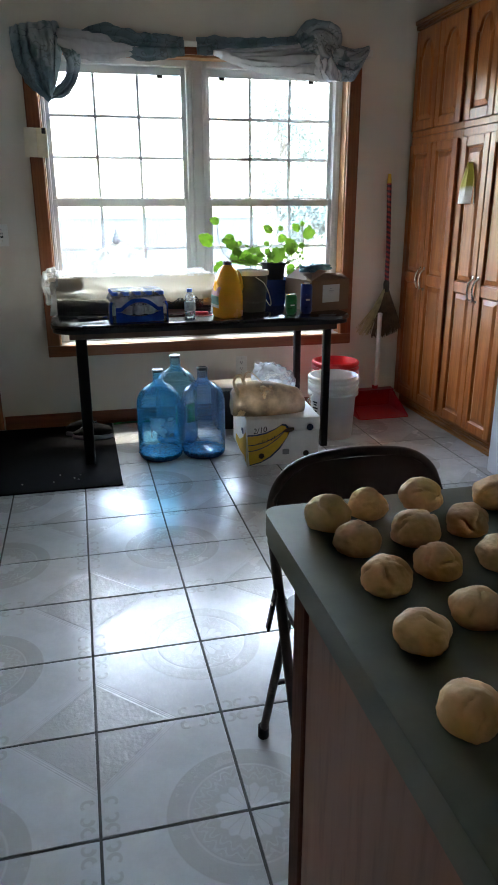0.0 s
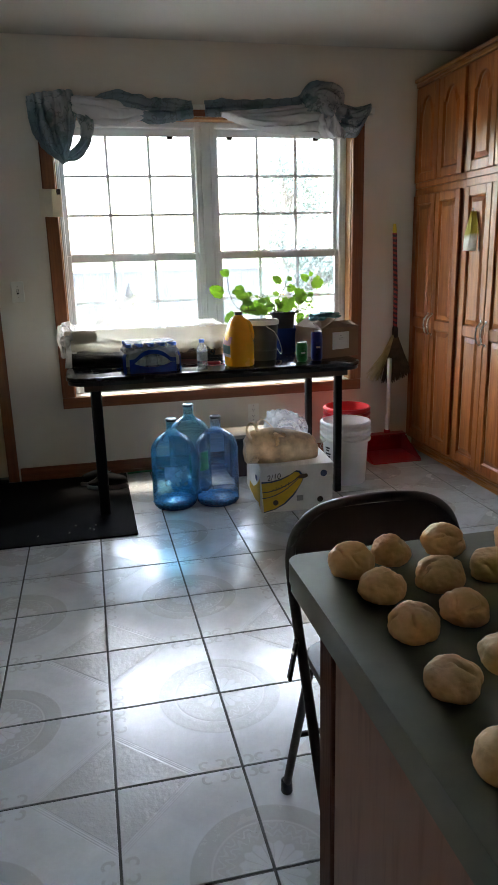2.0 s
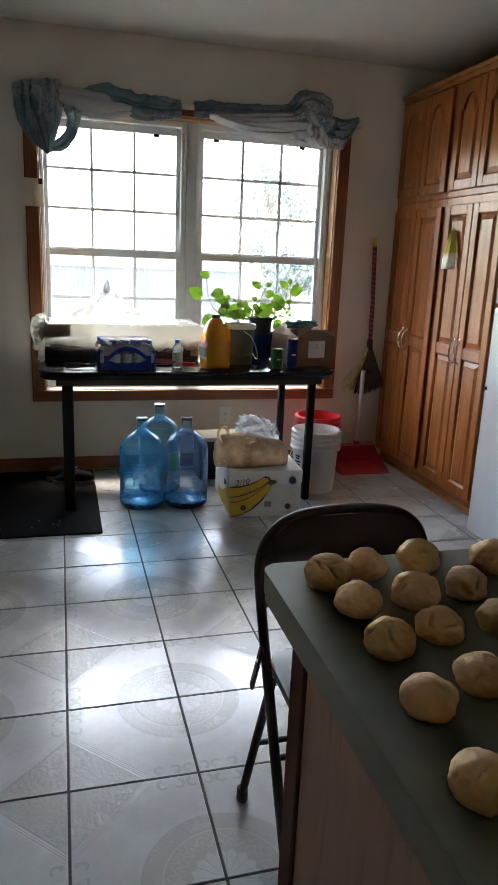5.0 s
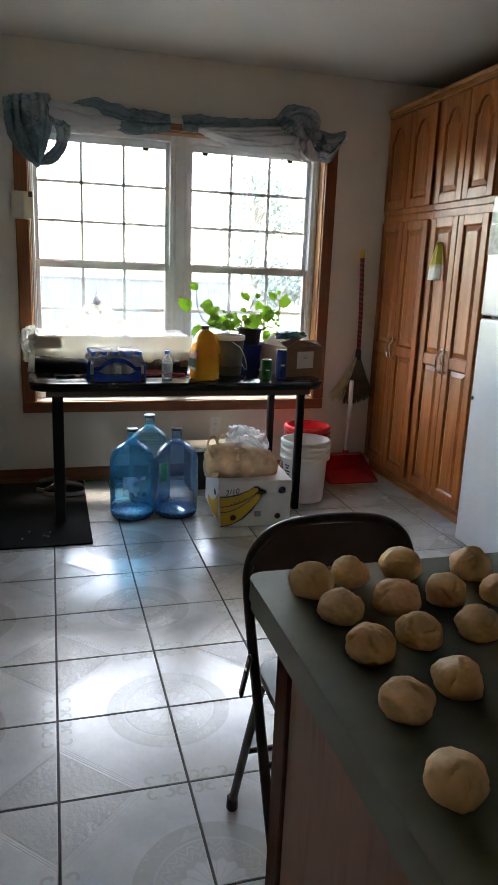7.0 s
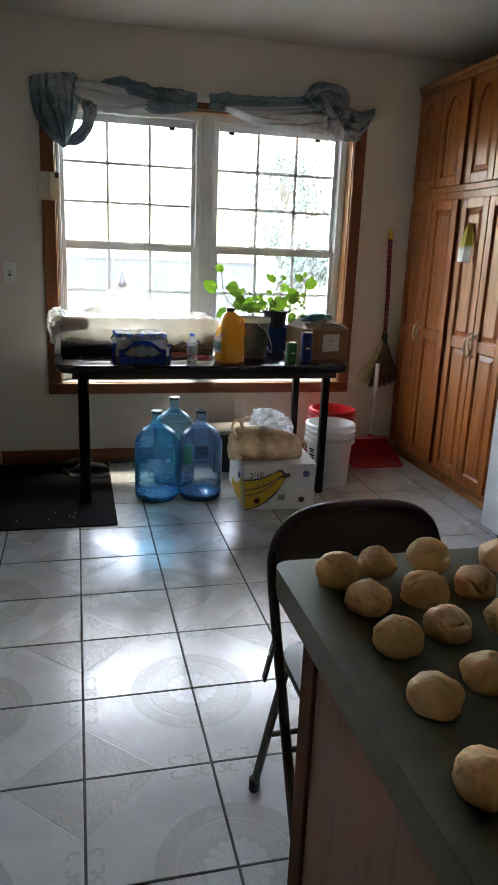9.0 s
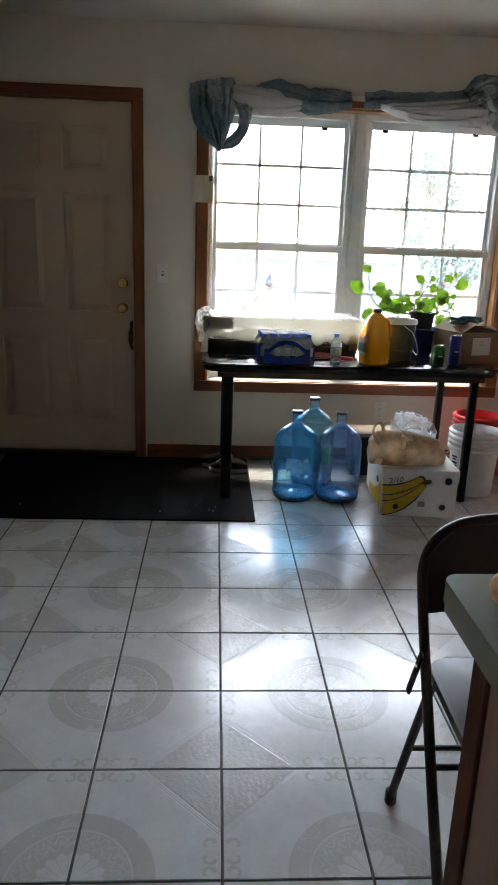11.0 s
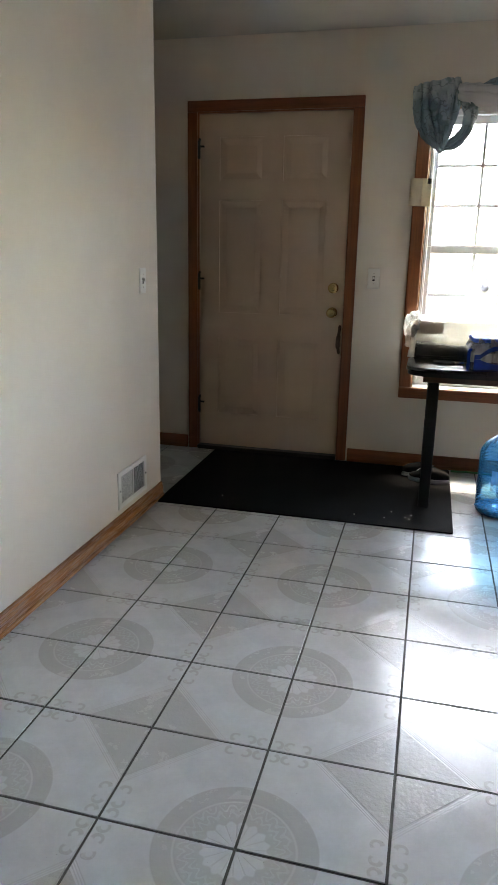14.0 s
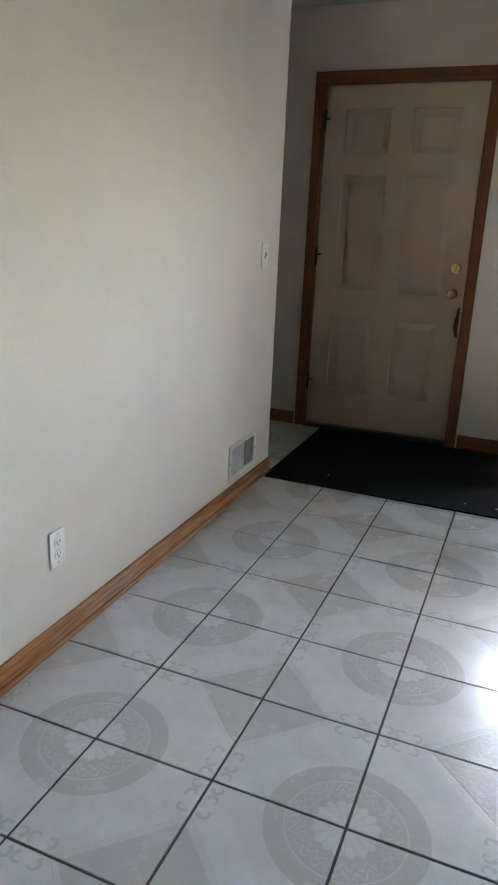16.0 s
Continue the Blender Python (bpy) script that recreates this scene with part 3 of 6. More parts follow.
def cabinet_door(parent, y0, y1, z0, z1, rails, arch, handle_side):
    st, x = 0.052, CXF - 0.02
    s = Shape()
    s.box(x, CXF - 0.001, y0, y0 + st, z0, z1, 0.004).box(x, CXF - 0.001, y1 - st, y1, z0, z1, 0.004)
    fields, lo = [], z0 + st
    s.box(x + 0.0005, CXF - 0.001, y0 + st, y1 - st, z0, z0 + st, 0.003)
    for r in rails:
        s.box(x + 0.0005, CXF - 0.001, y0 + st, y1 - st, r - 0.03, r + 0.03, 0.003)
        fields.append((lo, r - 0.03))
        lo = r + 0.03
    s.box(x + 0.0005, CXF - 0.001, y0 + st, y1 - st, z1 - st, z1, 0.003)
    fields.append((lo, z1 - st))
    if arch:
        n, yy0, yy1 = 14, y0 + st, y1 - st
        vs, fs = [], []
        for k in range(n + 1):
            u = abs(k / n - 0.5) * 2
            z = z1 - st - (0.0 if u < 0.55 else 0.055 * min(1, (u - 0.55) / 0.25)) - 0.02 * min(1.0, u / 0.55) ** 2
            for xx in (x + 0.001, x + 0.015):
                vs += [(xx, yy0 + (yy1 - yy0) * k / n, z1 - st + 0.002), (xx, yy0 + (yy1 - yy0) * k / n, z - 0.006)]
        for k in range(n):
            a, b = 4 * k, 4 * k + 4
            fs += [(a, b, b + 1, a + 1), (a + 1, b + 1, b + 3, a + 3)]
        s.add(vs, fs)
    d = part("door", s, OAK_Z, parent)
    for k, (a, b) in enumerate(fields):
        part("panel", Shape().add(*raised(x + 0.008, y0 + st, y1 - st, a, b, arch)), OAK_Z, d)
    if handle_side:
        yh = y1 - 0.022 if handle_side > 0 else y0 + 0.022
        pts = smoothed([(x, yh, 0.813), (x - 0.022, yh, 0.828), (x - 0.030, yh, 0.873), (x - 0.024, yh, 0.908), (x - 0.006, yh, 0.928), (x, yh, 0.938)], 4)
        h = Shape().tube(pts, [0.004 + 0.0018 * math.sin(math.pi * k / (len(pts) - 1)) for k in range(len(pts))], 8)
        h.lathe([(0.009, 0), (0.008, 0.004), (0.0, 0.006)], 12, pose(x, yh, 0.813, 0, -90)).lathe([(0.009, 0), (0.008, 0.004), (0.0, 0.006)], 12, pose(x, yh, 0.938, 0, -90))
        part("handle", h, NICKEL, d, "curved satin metal pull handle", True)


for k, (y0, ym, y1, ya, yb) in enumerate(((0.915, 1.188, 1.462, 0.895, 1.487), (1.512, 1.80, 2.085, 1.488, 2.105))):
    c = thing("pantry_cabinet", pose(0, 0, 0), "tall oak pantry cabinet with raised-panel double doors", "cabinet", "pantry cabinets")
    part("body", Shape().box(CXF, XE - 0.01, ya, yb, 0.085, 1.69, 0.002), OAK_Z, c)
    part("toe_kick", Shape().box(CXF + 0.035, XE - 0.01, ya, yb, 0.0, 0.084), OAK_Y, c)
    cabinet_door(c, y0, ym - 0.003, 0.105, 1.648, [0.872], False, 1)
    cabinet_door(c, ym + 0.003, y1, 0.105, 1.648, [0.872], False, -1)
    u = thing("wall_cabinet", pose(0, 0, 0), "oak wall cabinet with arched raised-panel doors, above the pantry", "cabinet", "wall cabinets")
    part("body", Shape().box(CXF, XE - 0.01, ya, yb, 1.692, 2.295, 0.002), OAK_Z, u)
    part("crown_moulding", Shape().box(CXF - 0.018, CXF + 0.02, ya, yb, 2.272, 2.318, 0.006).box(CXF - 0.03, CXF + 0.01, ya, yb, 2.30, 2.322, 0.006), OAK_Y, u)
    cabinet_door(u, y0, ym - 0.003, 1.725, 2.262, [], True, 0)
    cabinet_door(u, ym + 0.003, y1, 1.725, 2.262, [], True, 0)

STEEL = plain("silver_enamel", (0.66, 0.68, 0.70), 0.38, 0.15, vary=0.05, scale=3, relief=0.05)
f = thing("refrigerator", pose(1.935, -0.07, 0), "silver two-door refrigerator with freezer on top", "refrigerator")
part("body", Shape().box(0.06, 0.70, 0.0, 0.72, 0.05, 1.685, 0.008), STEEL, f)
dl = part("door", Shape().box(0, 0.055, 0.0, 0.72, 0.06, 1.150, 0.010), STEEL, f)
du = part("freezer_door", Shape().box(0, 0.055, 0.0, 0.72, 1.165, 1.69, 0.010), STEEL, f)
part("handle", Shape().tube(smoothed([(0, 0.05, 0.62), (-0.04, 0.05, 0.66), (-0.045, 0.05, 0.88), (-0.04, 0.05, 1.08), (0, 0.05, 1.11)], 4), 0.012, 10), STEEL, dl, smooth=True)
part("handle", Shape().tube(smoothed([(0, 0.05, 1.20), (-0.04, 0.05, 1.23), (-0.045, 0.05, 1.35), (-0.04, 0.05, 1.48), (0, 0.05, 1.51)], 4), 0.012, 10), STEEL, du, smooth=True)
part("gasket", Shape().box(0.055, 0.06, 0.01, 0.71, 0.07, 1.68), BLACK, f, "black rubber door gasket")
for y in (0.06, 0.66):
    part("foot", Shape().lathe([(0.022, 0), (0.022, 0.03), (0.012, 0.032), (0.012, 0.05)], 14, pose(0.09, y, 0)), BLACK, f, "black levelling foot")
part("kick_plate", Shape().box(0.07, 0.08, 0.04, 0.68, 0.012, 0.05), BLACK, f)
pic = tagged(part("fridge_magnet", Shape().box(-0.004, 0, 0, 0.09, 0, 0.13, 0.001), plain("grey_print", (0.16, 0.17, 0.18), 0.4, vary=0.5, scale=40)), "grey printed picture magnet on the freezer door", "magnet")
pic.matrix_basis = pose(1.9348, 0.555, 1.435)
mg = tagged(part("paper_note", Shape().box(-0.003, 0, 0, 0.10, 0, 0.05, 0.001), plain("white_paper", (0.75, 0.76, 0.74), 0.8, vary=0.08)), "small white paper note on the freezer door", "note")
mg.matrix_basis = pose(1.9348, 0.545, 1.572)
dot = tagged(part("round_magnet", Shape().lathe([(0.009, 0), (0.008, 0.005), (0, 0.006)], 12, pose(0, 0, 0, 0, -90)), BLACK), "tiny round black magnet on the refrigerator door", "magnet")
dot.matrix_basis = pose(1.9348, 0.634, 0.777)

# ---------------------------------------------------------------- counter
LAM = plain("green_laminate", (0.135, 0.133, 0.098), 0.48, vary=0.14, scale=30, grain=500, relief=0.05, spec=0.28)
PANEL = oak("veneer_panel", (0.30, 0.155, 0.11), (0.265, 0.13, 0.09), (7, 7, 0.8), 0.5, 0.3)
pen = thing("kitchen_peninsula", pose(0, 0, 0), "wood-veneer kitchen peninsula base cabinet", "cabinet")
part("body", Shape().box(0.29, 1.45, -3.6, -1.482, 0.09, 0.8895), PANEL, pen)
part("side_panel", Shape().box(0.28, 0.2895, -3.6, -1.52, 0.0, 0.8895, 0.001), PANEL, pen, "reddish brown veneer side panel")
part("corner_strip", Shape().box(0.276, 0.31, -1.519, -1.472, 0.0, 0.8895, 0.004), oak("dark_edge", (0.10, 0.035, 0.018), (0.06, 0.02, 0.012), (30, 30, 2), 0.6, 0.08), pen, "dark stained corner strip")
part("base", Shape().box(0.33, 1.42, -3.6, -1.50, 0.0, 0.089), BLACK, pen)
top = thing("countertop", pose(0, 0, 0), "grey-green laminate countertop with rolled edge", "countertop")
CT = 0.932
part("slab", Shape().slab(rounded(0.257, 1.50, -3.6, -1.388, 0.022, 5), CT - 0.030, CT, 0.017, None, True), LAM, top, smooth=True)
part("edge_strip", Shape().slab(rounded(0.259, 1.498, -3.598, -1.390, 0.021, 5), CT - 0.0425, CT - 0.0302), LAM, top, "laminated build-up strip under the edge", True)


def lump(seed, rx, ry, rz, crease=0.0, sub=4, freq=22.0, amp=0.06, flat=0.6):
    """A rounded lump with soft dents; its underside is flattened at z = 0."""
    t = bmesh.new()
    bmesh.ops.create_icosphere(t, subdivisions=sub, radius=1.0)
    o = Vector((seed * 3.7, seed * 1.3, seed * 2.1))
    rnd = random.Random(seed)
    dirs = [(Vector((rnd.uniform(-1, 1), rnd.uniform(-1, 0.3), rnd.uniform(0.2, 1))).normalized(), rnd.uniform(0, 3.14)) for _ in range(3)]
    for v in t.verts:
        d = v.co.normalized()
        k = 1 + amp * noise.noise(d * 1.6 + o) + amp * 0.35 * noise.noise(d * 5.0 + o)
        for c, a in dirs:
            q = d - c
            ax = c.orthogonal().normalized()
            ay = c.cross(ax)
            u, w = q.dot(ax) * math.cos(a) + q.dot(ay) * math.sin(a), -q.dot(ax) * math.sin(a) + q.dot(ay) * math.cos(a)
            if d.dot(c) > 0:
                k -= crease * math.exp(-(u / 0.42) ** 2 - ((w + 0.10 * math.sin(u * 5)) / 0.085) ** 2)
        v.co = Vector((d.x * rx, d.y * ry, d.z * rz)) * k
        if v.co.z < -rz * flat:
            v.co.z = -rz * flat + (v.co.z + rz * flat) * 0.1
    lo = min(v.co.z for v in t.verts)
    s = Shape()
    t.verts.index_update()
    s.add([v.co - Vector((0, 0, lo)) for v in t.verts], [[v.index for v in f.verts] for f in t.faces])
    t.free()
    return s


# ---------------------------------------------------------------- dough on the counter
DOUGH = plain("raw_dough", (0.80, 0.50, 0.27), 0.6, vary=0.16, scale=45, grain=240, relief=0.55, sub=0.15, spec=0.3)
BALLS = [(0.322, -1.458), (0.382, -1.441), (0.46, -1.431), (0.556, -1.451), (0.333, -1.527), (0.409, -1.521), (0.48, -1.513), (0.331, -1.612), (0.397, -1.596), (0.473, -1.595), (0.322, -1.709), (0.389, -1.687), (0.31, -1.811), (0.552, -1.527), (0.56, -1.615), (0.485, -1.7)]
SIZE = [1.03, 0.89, 1.02, 1.0, 0.95, 0.96, 0.93, 0.94, 0.91, 0.95, 0.91, 0.88, 0.89, 0.97, 0.97, 0.97]
for k, (x, y) in enumerate(BALLS):
    rnd = random.Random(100 + k)
    r = 0.0272 * SIZE[k] * rnd.uniform(0.98, 1.02)
    sx = 1.12 if k == 5 else 1.0
    ob = part("dough_ball", lump(k + 1, r * sx * rnd.uniform(0.98, 1.06), r * rnd.uniform(0.97, 1.05), r * rnd.uniform(0.82, 0.91), 0.14, 5, amp=0.12, flat=0.5), DOUGH, smooth=True, at=pose(x, y, CT, 0, 0, rnd.uniform(0, 40)))
    tagged(ob, "pale round ball of raw bread dough resting on the counter", "dough ball", "dough balls on the counter")

# ---------------------------------------------------------------- folding chair
CHM = plain("brown_chair_enamel", (0.045, 0.031, 0.026), 0.48, 0.2, vary=0.2, relief=0.05)
ch = thing("folding_chair", pose(0.638, -0.985, 0, 0, 0, 0), "dark brown metal folding chair at the counter end", "chair")
hw_, yb, yf = 0.212, 0.18, -0.21


def on_frame(z):
    """y of the main frame at height z."""
    return yf + (yb - yf) * min(1, z / 0.66) ** 0.92


arch = [(-hw_, on_frame(0.03), 0.03), (-hw_, on_frame(0.2), 0.2), (-hw_, on_frame(0.42), 0.42), (-hw_, on_frame(0.60), 0.60), (-hw_ + 0.008, yb + 0.002, 0.67), (-hw_ + 0.035, yb + 0.008, 0.725),
        (-hw_ + 0.095, yb + 0.012, 0.760), (0, yb + 0.014, 0.770)]
arch = arch + [(-x, y, z) for x, y, z in reversed(arch[:-1])]
part("front_frame", Shape().tube(smoothed(arch, 6), 0.0115, 12), CHM, ch, smooth=True)
s = Shape()
vs, fs = [], []
NX, NZ = 16, 8
for side in (0, 1):
    for a in range(NX + 1):
        u = a / NX * 2 - 1
        for b in range(NZ + 1):
            w = b / NZ
            zt = 0.757 - 0.075 * max(0, abs(u) - 0.45) ** 2 / 0.30
            z = 0.575 + (zt - 0.575) * w
            vs.append((u * (hw_ - 0.006), on_frame(min(z, 0.66)) + 0.022 * (1 - u * u) - 0.012 * (w - 0.5) ** 2 * 4 + (0.004 if side else 0), z))
st_ = (NX + 1) * (NZ + 1)
for side in (0, 1):
    for a in range(NX):
        for b in range(NZ):
            k = side * st_ + a * (NZ + 1) + b
            fs.append((k, k + 1, k + NZ + 2, k + NZ + 1))
for a in range(NX):
    for b in (0, NZ):
        k = a * (NZ + 1) + b
        fs.append((k, k + NZ + 1, k + st_ + NZ + 1, k + st_))
part("backrest", s.add(vs, fs), CHM, ch, smooth=True)
part("seat", Shape().slab(rounded(-hw_ + 0.02, hw_ - 0.02, -0.20, 0.165, 0.05, 5), 0.425, 0.445, 0.007, pose(0, 0, 0, 2)), CHM, ch, smooth=True)
rear = [(-hw_ - 0.004, 0.200, 0.025), (-hw_ + 0.010, 0.14, 0.24), (-hw_ + 0.016, 0.075, 0.42)]
for q in (1, -1):
    lg = part("rear_leg", Shape().tube([(q * x, y, z) for x, y, z in rear], 0.0105, 12), CHM, ch, smooth=True)
    part("foot_cap", Shape().lathe([(0.013, 0.0), (0.015, 0.004), (0.014, 0.035), (0.0115, 0.037)], 14, pose(q * (-hw_ - 0.004), 0.202, 0.0)), BLACK, lg, "black rubber foot cap", True)
    part("foot_cap", Shape().lathe([(0.013, 0.0), (0.015, 0.004), (0.014, 0.035), (0.0115, 0.037)], 14, pose(q * -hw_, on_frame(0.02), 0.0)), BLACK, ch, "black rubber foot cap", True)
    part("hinge_link", Shape().box(-0.004, 0.004, -0.009, 0.009, -0.075, 0.075, 0.003, pose(q * (-hw_ - 0.014), 0.10, 0.44, 25)), CHM, ch)
    part("rivet", Shape().lathe([(0.007, 0), (0.005, 0.004), (0, 0.005)], 10, pose(q * (-hw_ - 0.016), 0.085, 0.47, 0, -90 * q)), NICKEL, ch)
part("cross_bar", Shape().tube([(-hw_ + 0.01, 0.155, 0.20), (hw_ - 0.01, 0.155, 0.20)], 0.007, 10), CHM, ch, smooth=True)
part("cross_bar", Shape().tube([(-hw_, on_frame(0.30), 0.30), (hw_, on_frame(0.30), 0.30)], 0.007, 10), CHM, ch, smooth=True)

# ---------------------------------------------------------------- mat, table
mat = tagged(part("door_mat", Shape().slab(rounded(-1.332, 0.182, 1.025, 2.068, 0.012, 3), 0.0005, 0.008, 0.002), RUBBER), "large black rubber door mat, lightly speckled with dust", "mat")
for k, (x, y) in enumerate(((-0.05, 1.16), (-0.02, 1.2), (-0.03, 1.14), (-0.12, 1.22), (-0.15, 1.13), (-1.02, 1.2), (-0.3, 1.13))):
    ob = tagged(part("crumb", lump(60 + k, 0.004, 0.003, 0.003, 0, 1), PLATE), "tiny white crumb lying on the black mat", "crumb", "crumbs on the mat")
    ob.matrix_basis = pose(x, y, 0.008)

TOP = plain("black_table_top", (0.012, 0.012, 0.014), 0.16, vary=0.3, scale=8, relief=0.03)
APRON = oak("table_apron", (0.10, 0.055, 0.035), (0.06, 0.03, 0.02), (1.5, 30, 30), 0.4)
TZ = 0.750
LEGM = plain("black_painted_steel", (0.009, 0.009, 0.010), 0.55, vary=0.3, spec=0.2)
tb = thing("dining_table", pose(0, 0, 0), "black laminate table with rounded corners and square legs", "table")
part("tabletop", Shape().slab(rounded(-0.105, 1.455, 1.275, 2.07, 0.10, 8), TZ - 0.022, TZ, 0.008), TOP, tb, smooth=True)
part("edge_band", Shape().slab(rounded(-0.098, 1.448, 1.282, 2.063, 0.095, 8), TZ - 0.042, TZ - 0.0225, 0.004), BLACK, tb, "black moulded edge under the top", True)
part("apron", Shape().box(-0.02, 1.375, 1.315, 1.335, 0.675, TZ - 0.043, 0.003).box(-0.02, 1.375, 1.925, 1.945, 0.675, TZ - 0.043, 0.003).box(-0.02, 0.0, 1.3355, 1.9245, 0.675, TZ - 0.043).box(1.355, 1.375, 1.3355, 1.9245, 0.675, TZ - 0.043), APRON, tb, "dark brown wooden apron")
for x in (0.035, 1.335):
    for y in (1.362, 1.895):
        part("leg", Shape().box(x - (0.028 if x < 0.5 else 0.021), x + (0.028 if x < 0.5 else 0.021), y - 0.021, y + 0.021, 0, TZ - 0.043, 0.010), LEGM, tb)

# ---------------------------------------------------------------- big water bottles
WB = clear("blue_bottle_plastic", (0.56, 0.84, 0.95), 0.05, 0.09, 0.10, 1.25, (0.04, 0.46, 0.82), (2.5, 2.5, 75))
WB2 = clear("pale_blue_bottle_plastic", (0.76, 0.84, 0.93), 0.05, 0.06, 0.10, 1.25, (0.20, 0.42, 0.72), (2.5, 2.5, 75))
WB3 = clear("grey_green_bottle_plastic", (0.62, 0.78, 0.81), 0.05, 0.07, 0.10, 1.25, (0.16, 0.40, 0.50), (2.5, 2.5, 75))
WATER = plain("bottle_base", (0.07, 0.36, 0.66), 0.08, vary=0.7, scale=70, grain=120, relief=0.8)


def big_bottle(x, y, h, m, tint, turn, label_col=None):
    b = thing("water_bottle", pose(x, y, 0, 0, 0, turn), "empty blue plastic five-gallon water bottle standing on the tiles", "water bottle", "five-gallon bottles on the floor")
    R, q = 0.119, h - 0.49
    prof = [(0.09, 0.004), (0.104, 0.0), (0.115, 0.012), (R, 0.03)]
    for k in range(17):
        z = 0.040 + k * 0.0155 + q * k / 17
        prof += [(R, z), (R - 0.0016, z + 0.0035), (R - 0.0016, z + 0.006), (R, z + 0.0095)]
    prof += [(R, 0.305 + q), (R - 0.003, 0.325 + q), (R - 0.010, 0.343 + q), (R - 0.022, 0.362 + q), (0.084, 0.38 + q), (0.063, 0.395 + q), (0.043, 0.408 + q), (0.031, 0.418 + q), (0.0275, 0.428 + q), (0.027, 0.44 + q), (0.0285, 0.444 + q), (0.027, 0.448 + q), (0.027, 0.475 + q)]
    part("jug", Shape().lathe(prof, 96, cap=False, wob=lambda a, z: 1 + (0.016 * math.cos(a * 20) if 0.33 < z - q < 0.415 else 0.004 * math.cos(a * 5 + z * 30))), m, b, smooth=True)
    s = Shape()
    s.lathe([(0.0, 0.012), (0.05, 0.010), (0.088, 0.006), (0.108, 0.012), (0.113, 0.03), (0.106, 0.034), (0.07, 0.028), (0.03, 0.042), (0.0, 0.044)], 28, cap=False, wob=lambda a, z: 1 + 0.09 * math.cos(a * 12) * (z > 0.02))
    part("base", s, WATER, b, "thick dark blue moulded base", True)
    part("cap", Shape().lathe([(0.0285, 0.472 + q), (0.0305, 0.474 + q), (0.0305, 0.483 + q), (0.027, 0.4865 + q), (0.022, 0.4865 + q), (0.020, 0.484 + q), (0.0, 0.484 + q)], 24), plain("cap_blue", tint, 0.4), b, "dark snap-on cap", True)
    if label_col:
        vs, fs = [], []
        for k in range(9):
            a = radians(-120 + 60 * k / 8)
            for z in (0.14, 0.25):
                vs.append((math.cos(a) * (R + 0.001), math.sin(a) * (R + 0.001), z))
        fs = [(2 * k, 2 * k + 2, 2 * k + 3, 2 * k + 1) for k in range(8)]
        part("label", Shape().add(vs, fs), label_col, b, "faded paper label")
    return b


big_bottle(0.415, 1.415, 0.49, WB, (0.015, 0.02, 0.03), 0, clear("faded_label", (0.72, 0.82, 0.92), 0.0, 0.25))
big_bottle(0.652, 1.405, 0.49, WB2, (0.015, 0.018, 0.025), 40)
big_bottle(0.538, 1.64, 0.515, WB3, (0.03, 0.05, 0.07), 20, plain("green_label", (0.05, 0.62, 0.10), 0.5, vary=0.4, scale=50))

# ---------------------------------------------------------------- buckets
WHITEP = plain("white_bucket_plastic", (0.72, 0.70, 0.68), 0.4, vary=0.08, scale=6, relief=0.05, sub=0.1)
REDP = plain("red_plastic", (0.50, 0.012, 0.016), 0.35, vary=0.12, relief=0.05, sub=0.1)


def bucket(x, y, m, label, rims=3, h=0.37, stain=False):
    b = thing("bucket", pose(x, y, 0, 0, 0, 20), label, "bucket", "buckets by the wall")
    r0, r1 = 0.119, 0.138
    prof = [(0.0, 0.006), (r0 - 0.006, 0.006), (r0 - 0.004, 0.0), (r0, 0.004)]
    zr = h - 0.105
    prof += [(r0 + (r1 - r0) * 0.7, zr - 0.005)]
    part("shell", Shape().lathe([*prof, (r1, h - 0.006), (r1 - 0.004, h), (r1 - 0.007, h - 0.006), (r0 - 0.002, 0.012), (0, 0.012)], 44, cap=False), m, b, smooth=True)
    for k in range(rims):
        z = h - 0.012 - k * 0.031
        part("rim", Shape().lathe([(r1 - 0.004, z - 0.010), (r1 + 0.010, z - 0.008), (r1 + 0.011, z + 0.002), (r1 + 0.005, z + 0.010), (r1 - 0.004, z + 0.010)], 44, cap=False), m, b, smooth=True)
    pts = [(math.cos(radians(a)) * (r1 + 0.010), math.sin(radians(a)) * (r1 + 0.012) * 0.98, h - 0.10 - 0.10 * math.sin(radians(a))) for a in range(0, 181, 15)]
    part("bail", Shape().tube(pts, 0.002, 6), NICKEL, b, "thin wire carrying handle")
    return b


wb = bucket(1.452, 1.545, WHITEP, "white plastic five-gallon bucket, stacked, with a faded print", 4)
bucket(1.575, 1.85, REDP, "bright red plastic bucket with ribbed rim", 3, 0.385)
for k, (a0, z, w) in enumerate(((205, 0.22, 18), (205, 0.205, 12), (205, 0.185, 20), (206, 0.168, 16), (204, 0.15, 20), (205, 0.13, 12))):
    vs = []
    for i in range(5):
        a = radians(a0 - 20 + w * (i / 4 - 0.5) - 6)
        for zz in (z - 0.005, z + 0.005):
            rr = 0.119 + 0.0134 * zz / 0.26 + 0.0022
            vs.append((math.cos(a) * rr, math.sin(a) * rr, zz))
    part("print_bar", Shape().add(vs, [(2 * i, 2 * i + 2, 2 * i + 3, 2 * i + 1) for i in range(4)]), BLACK, wb, "worn black print")

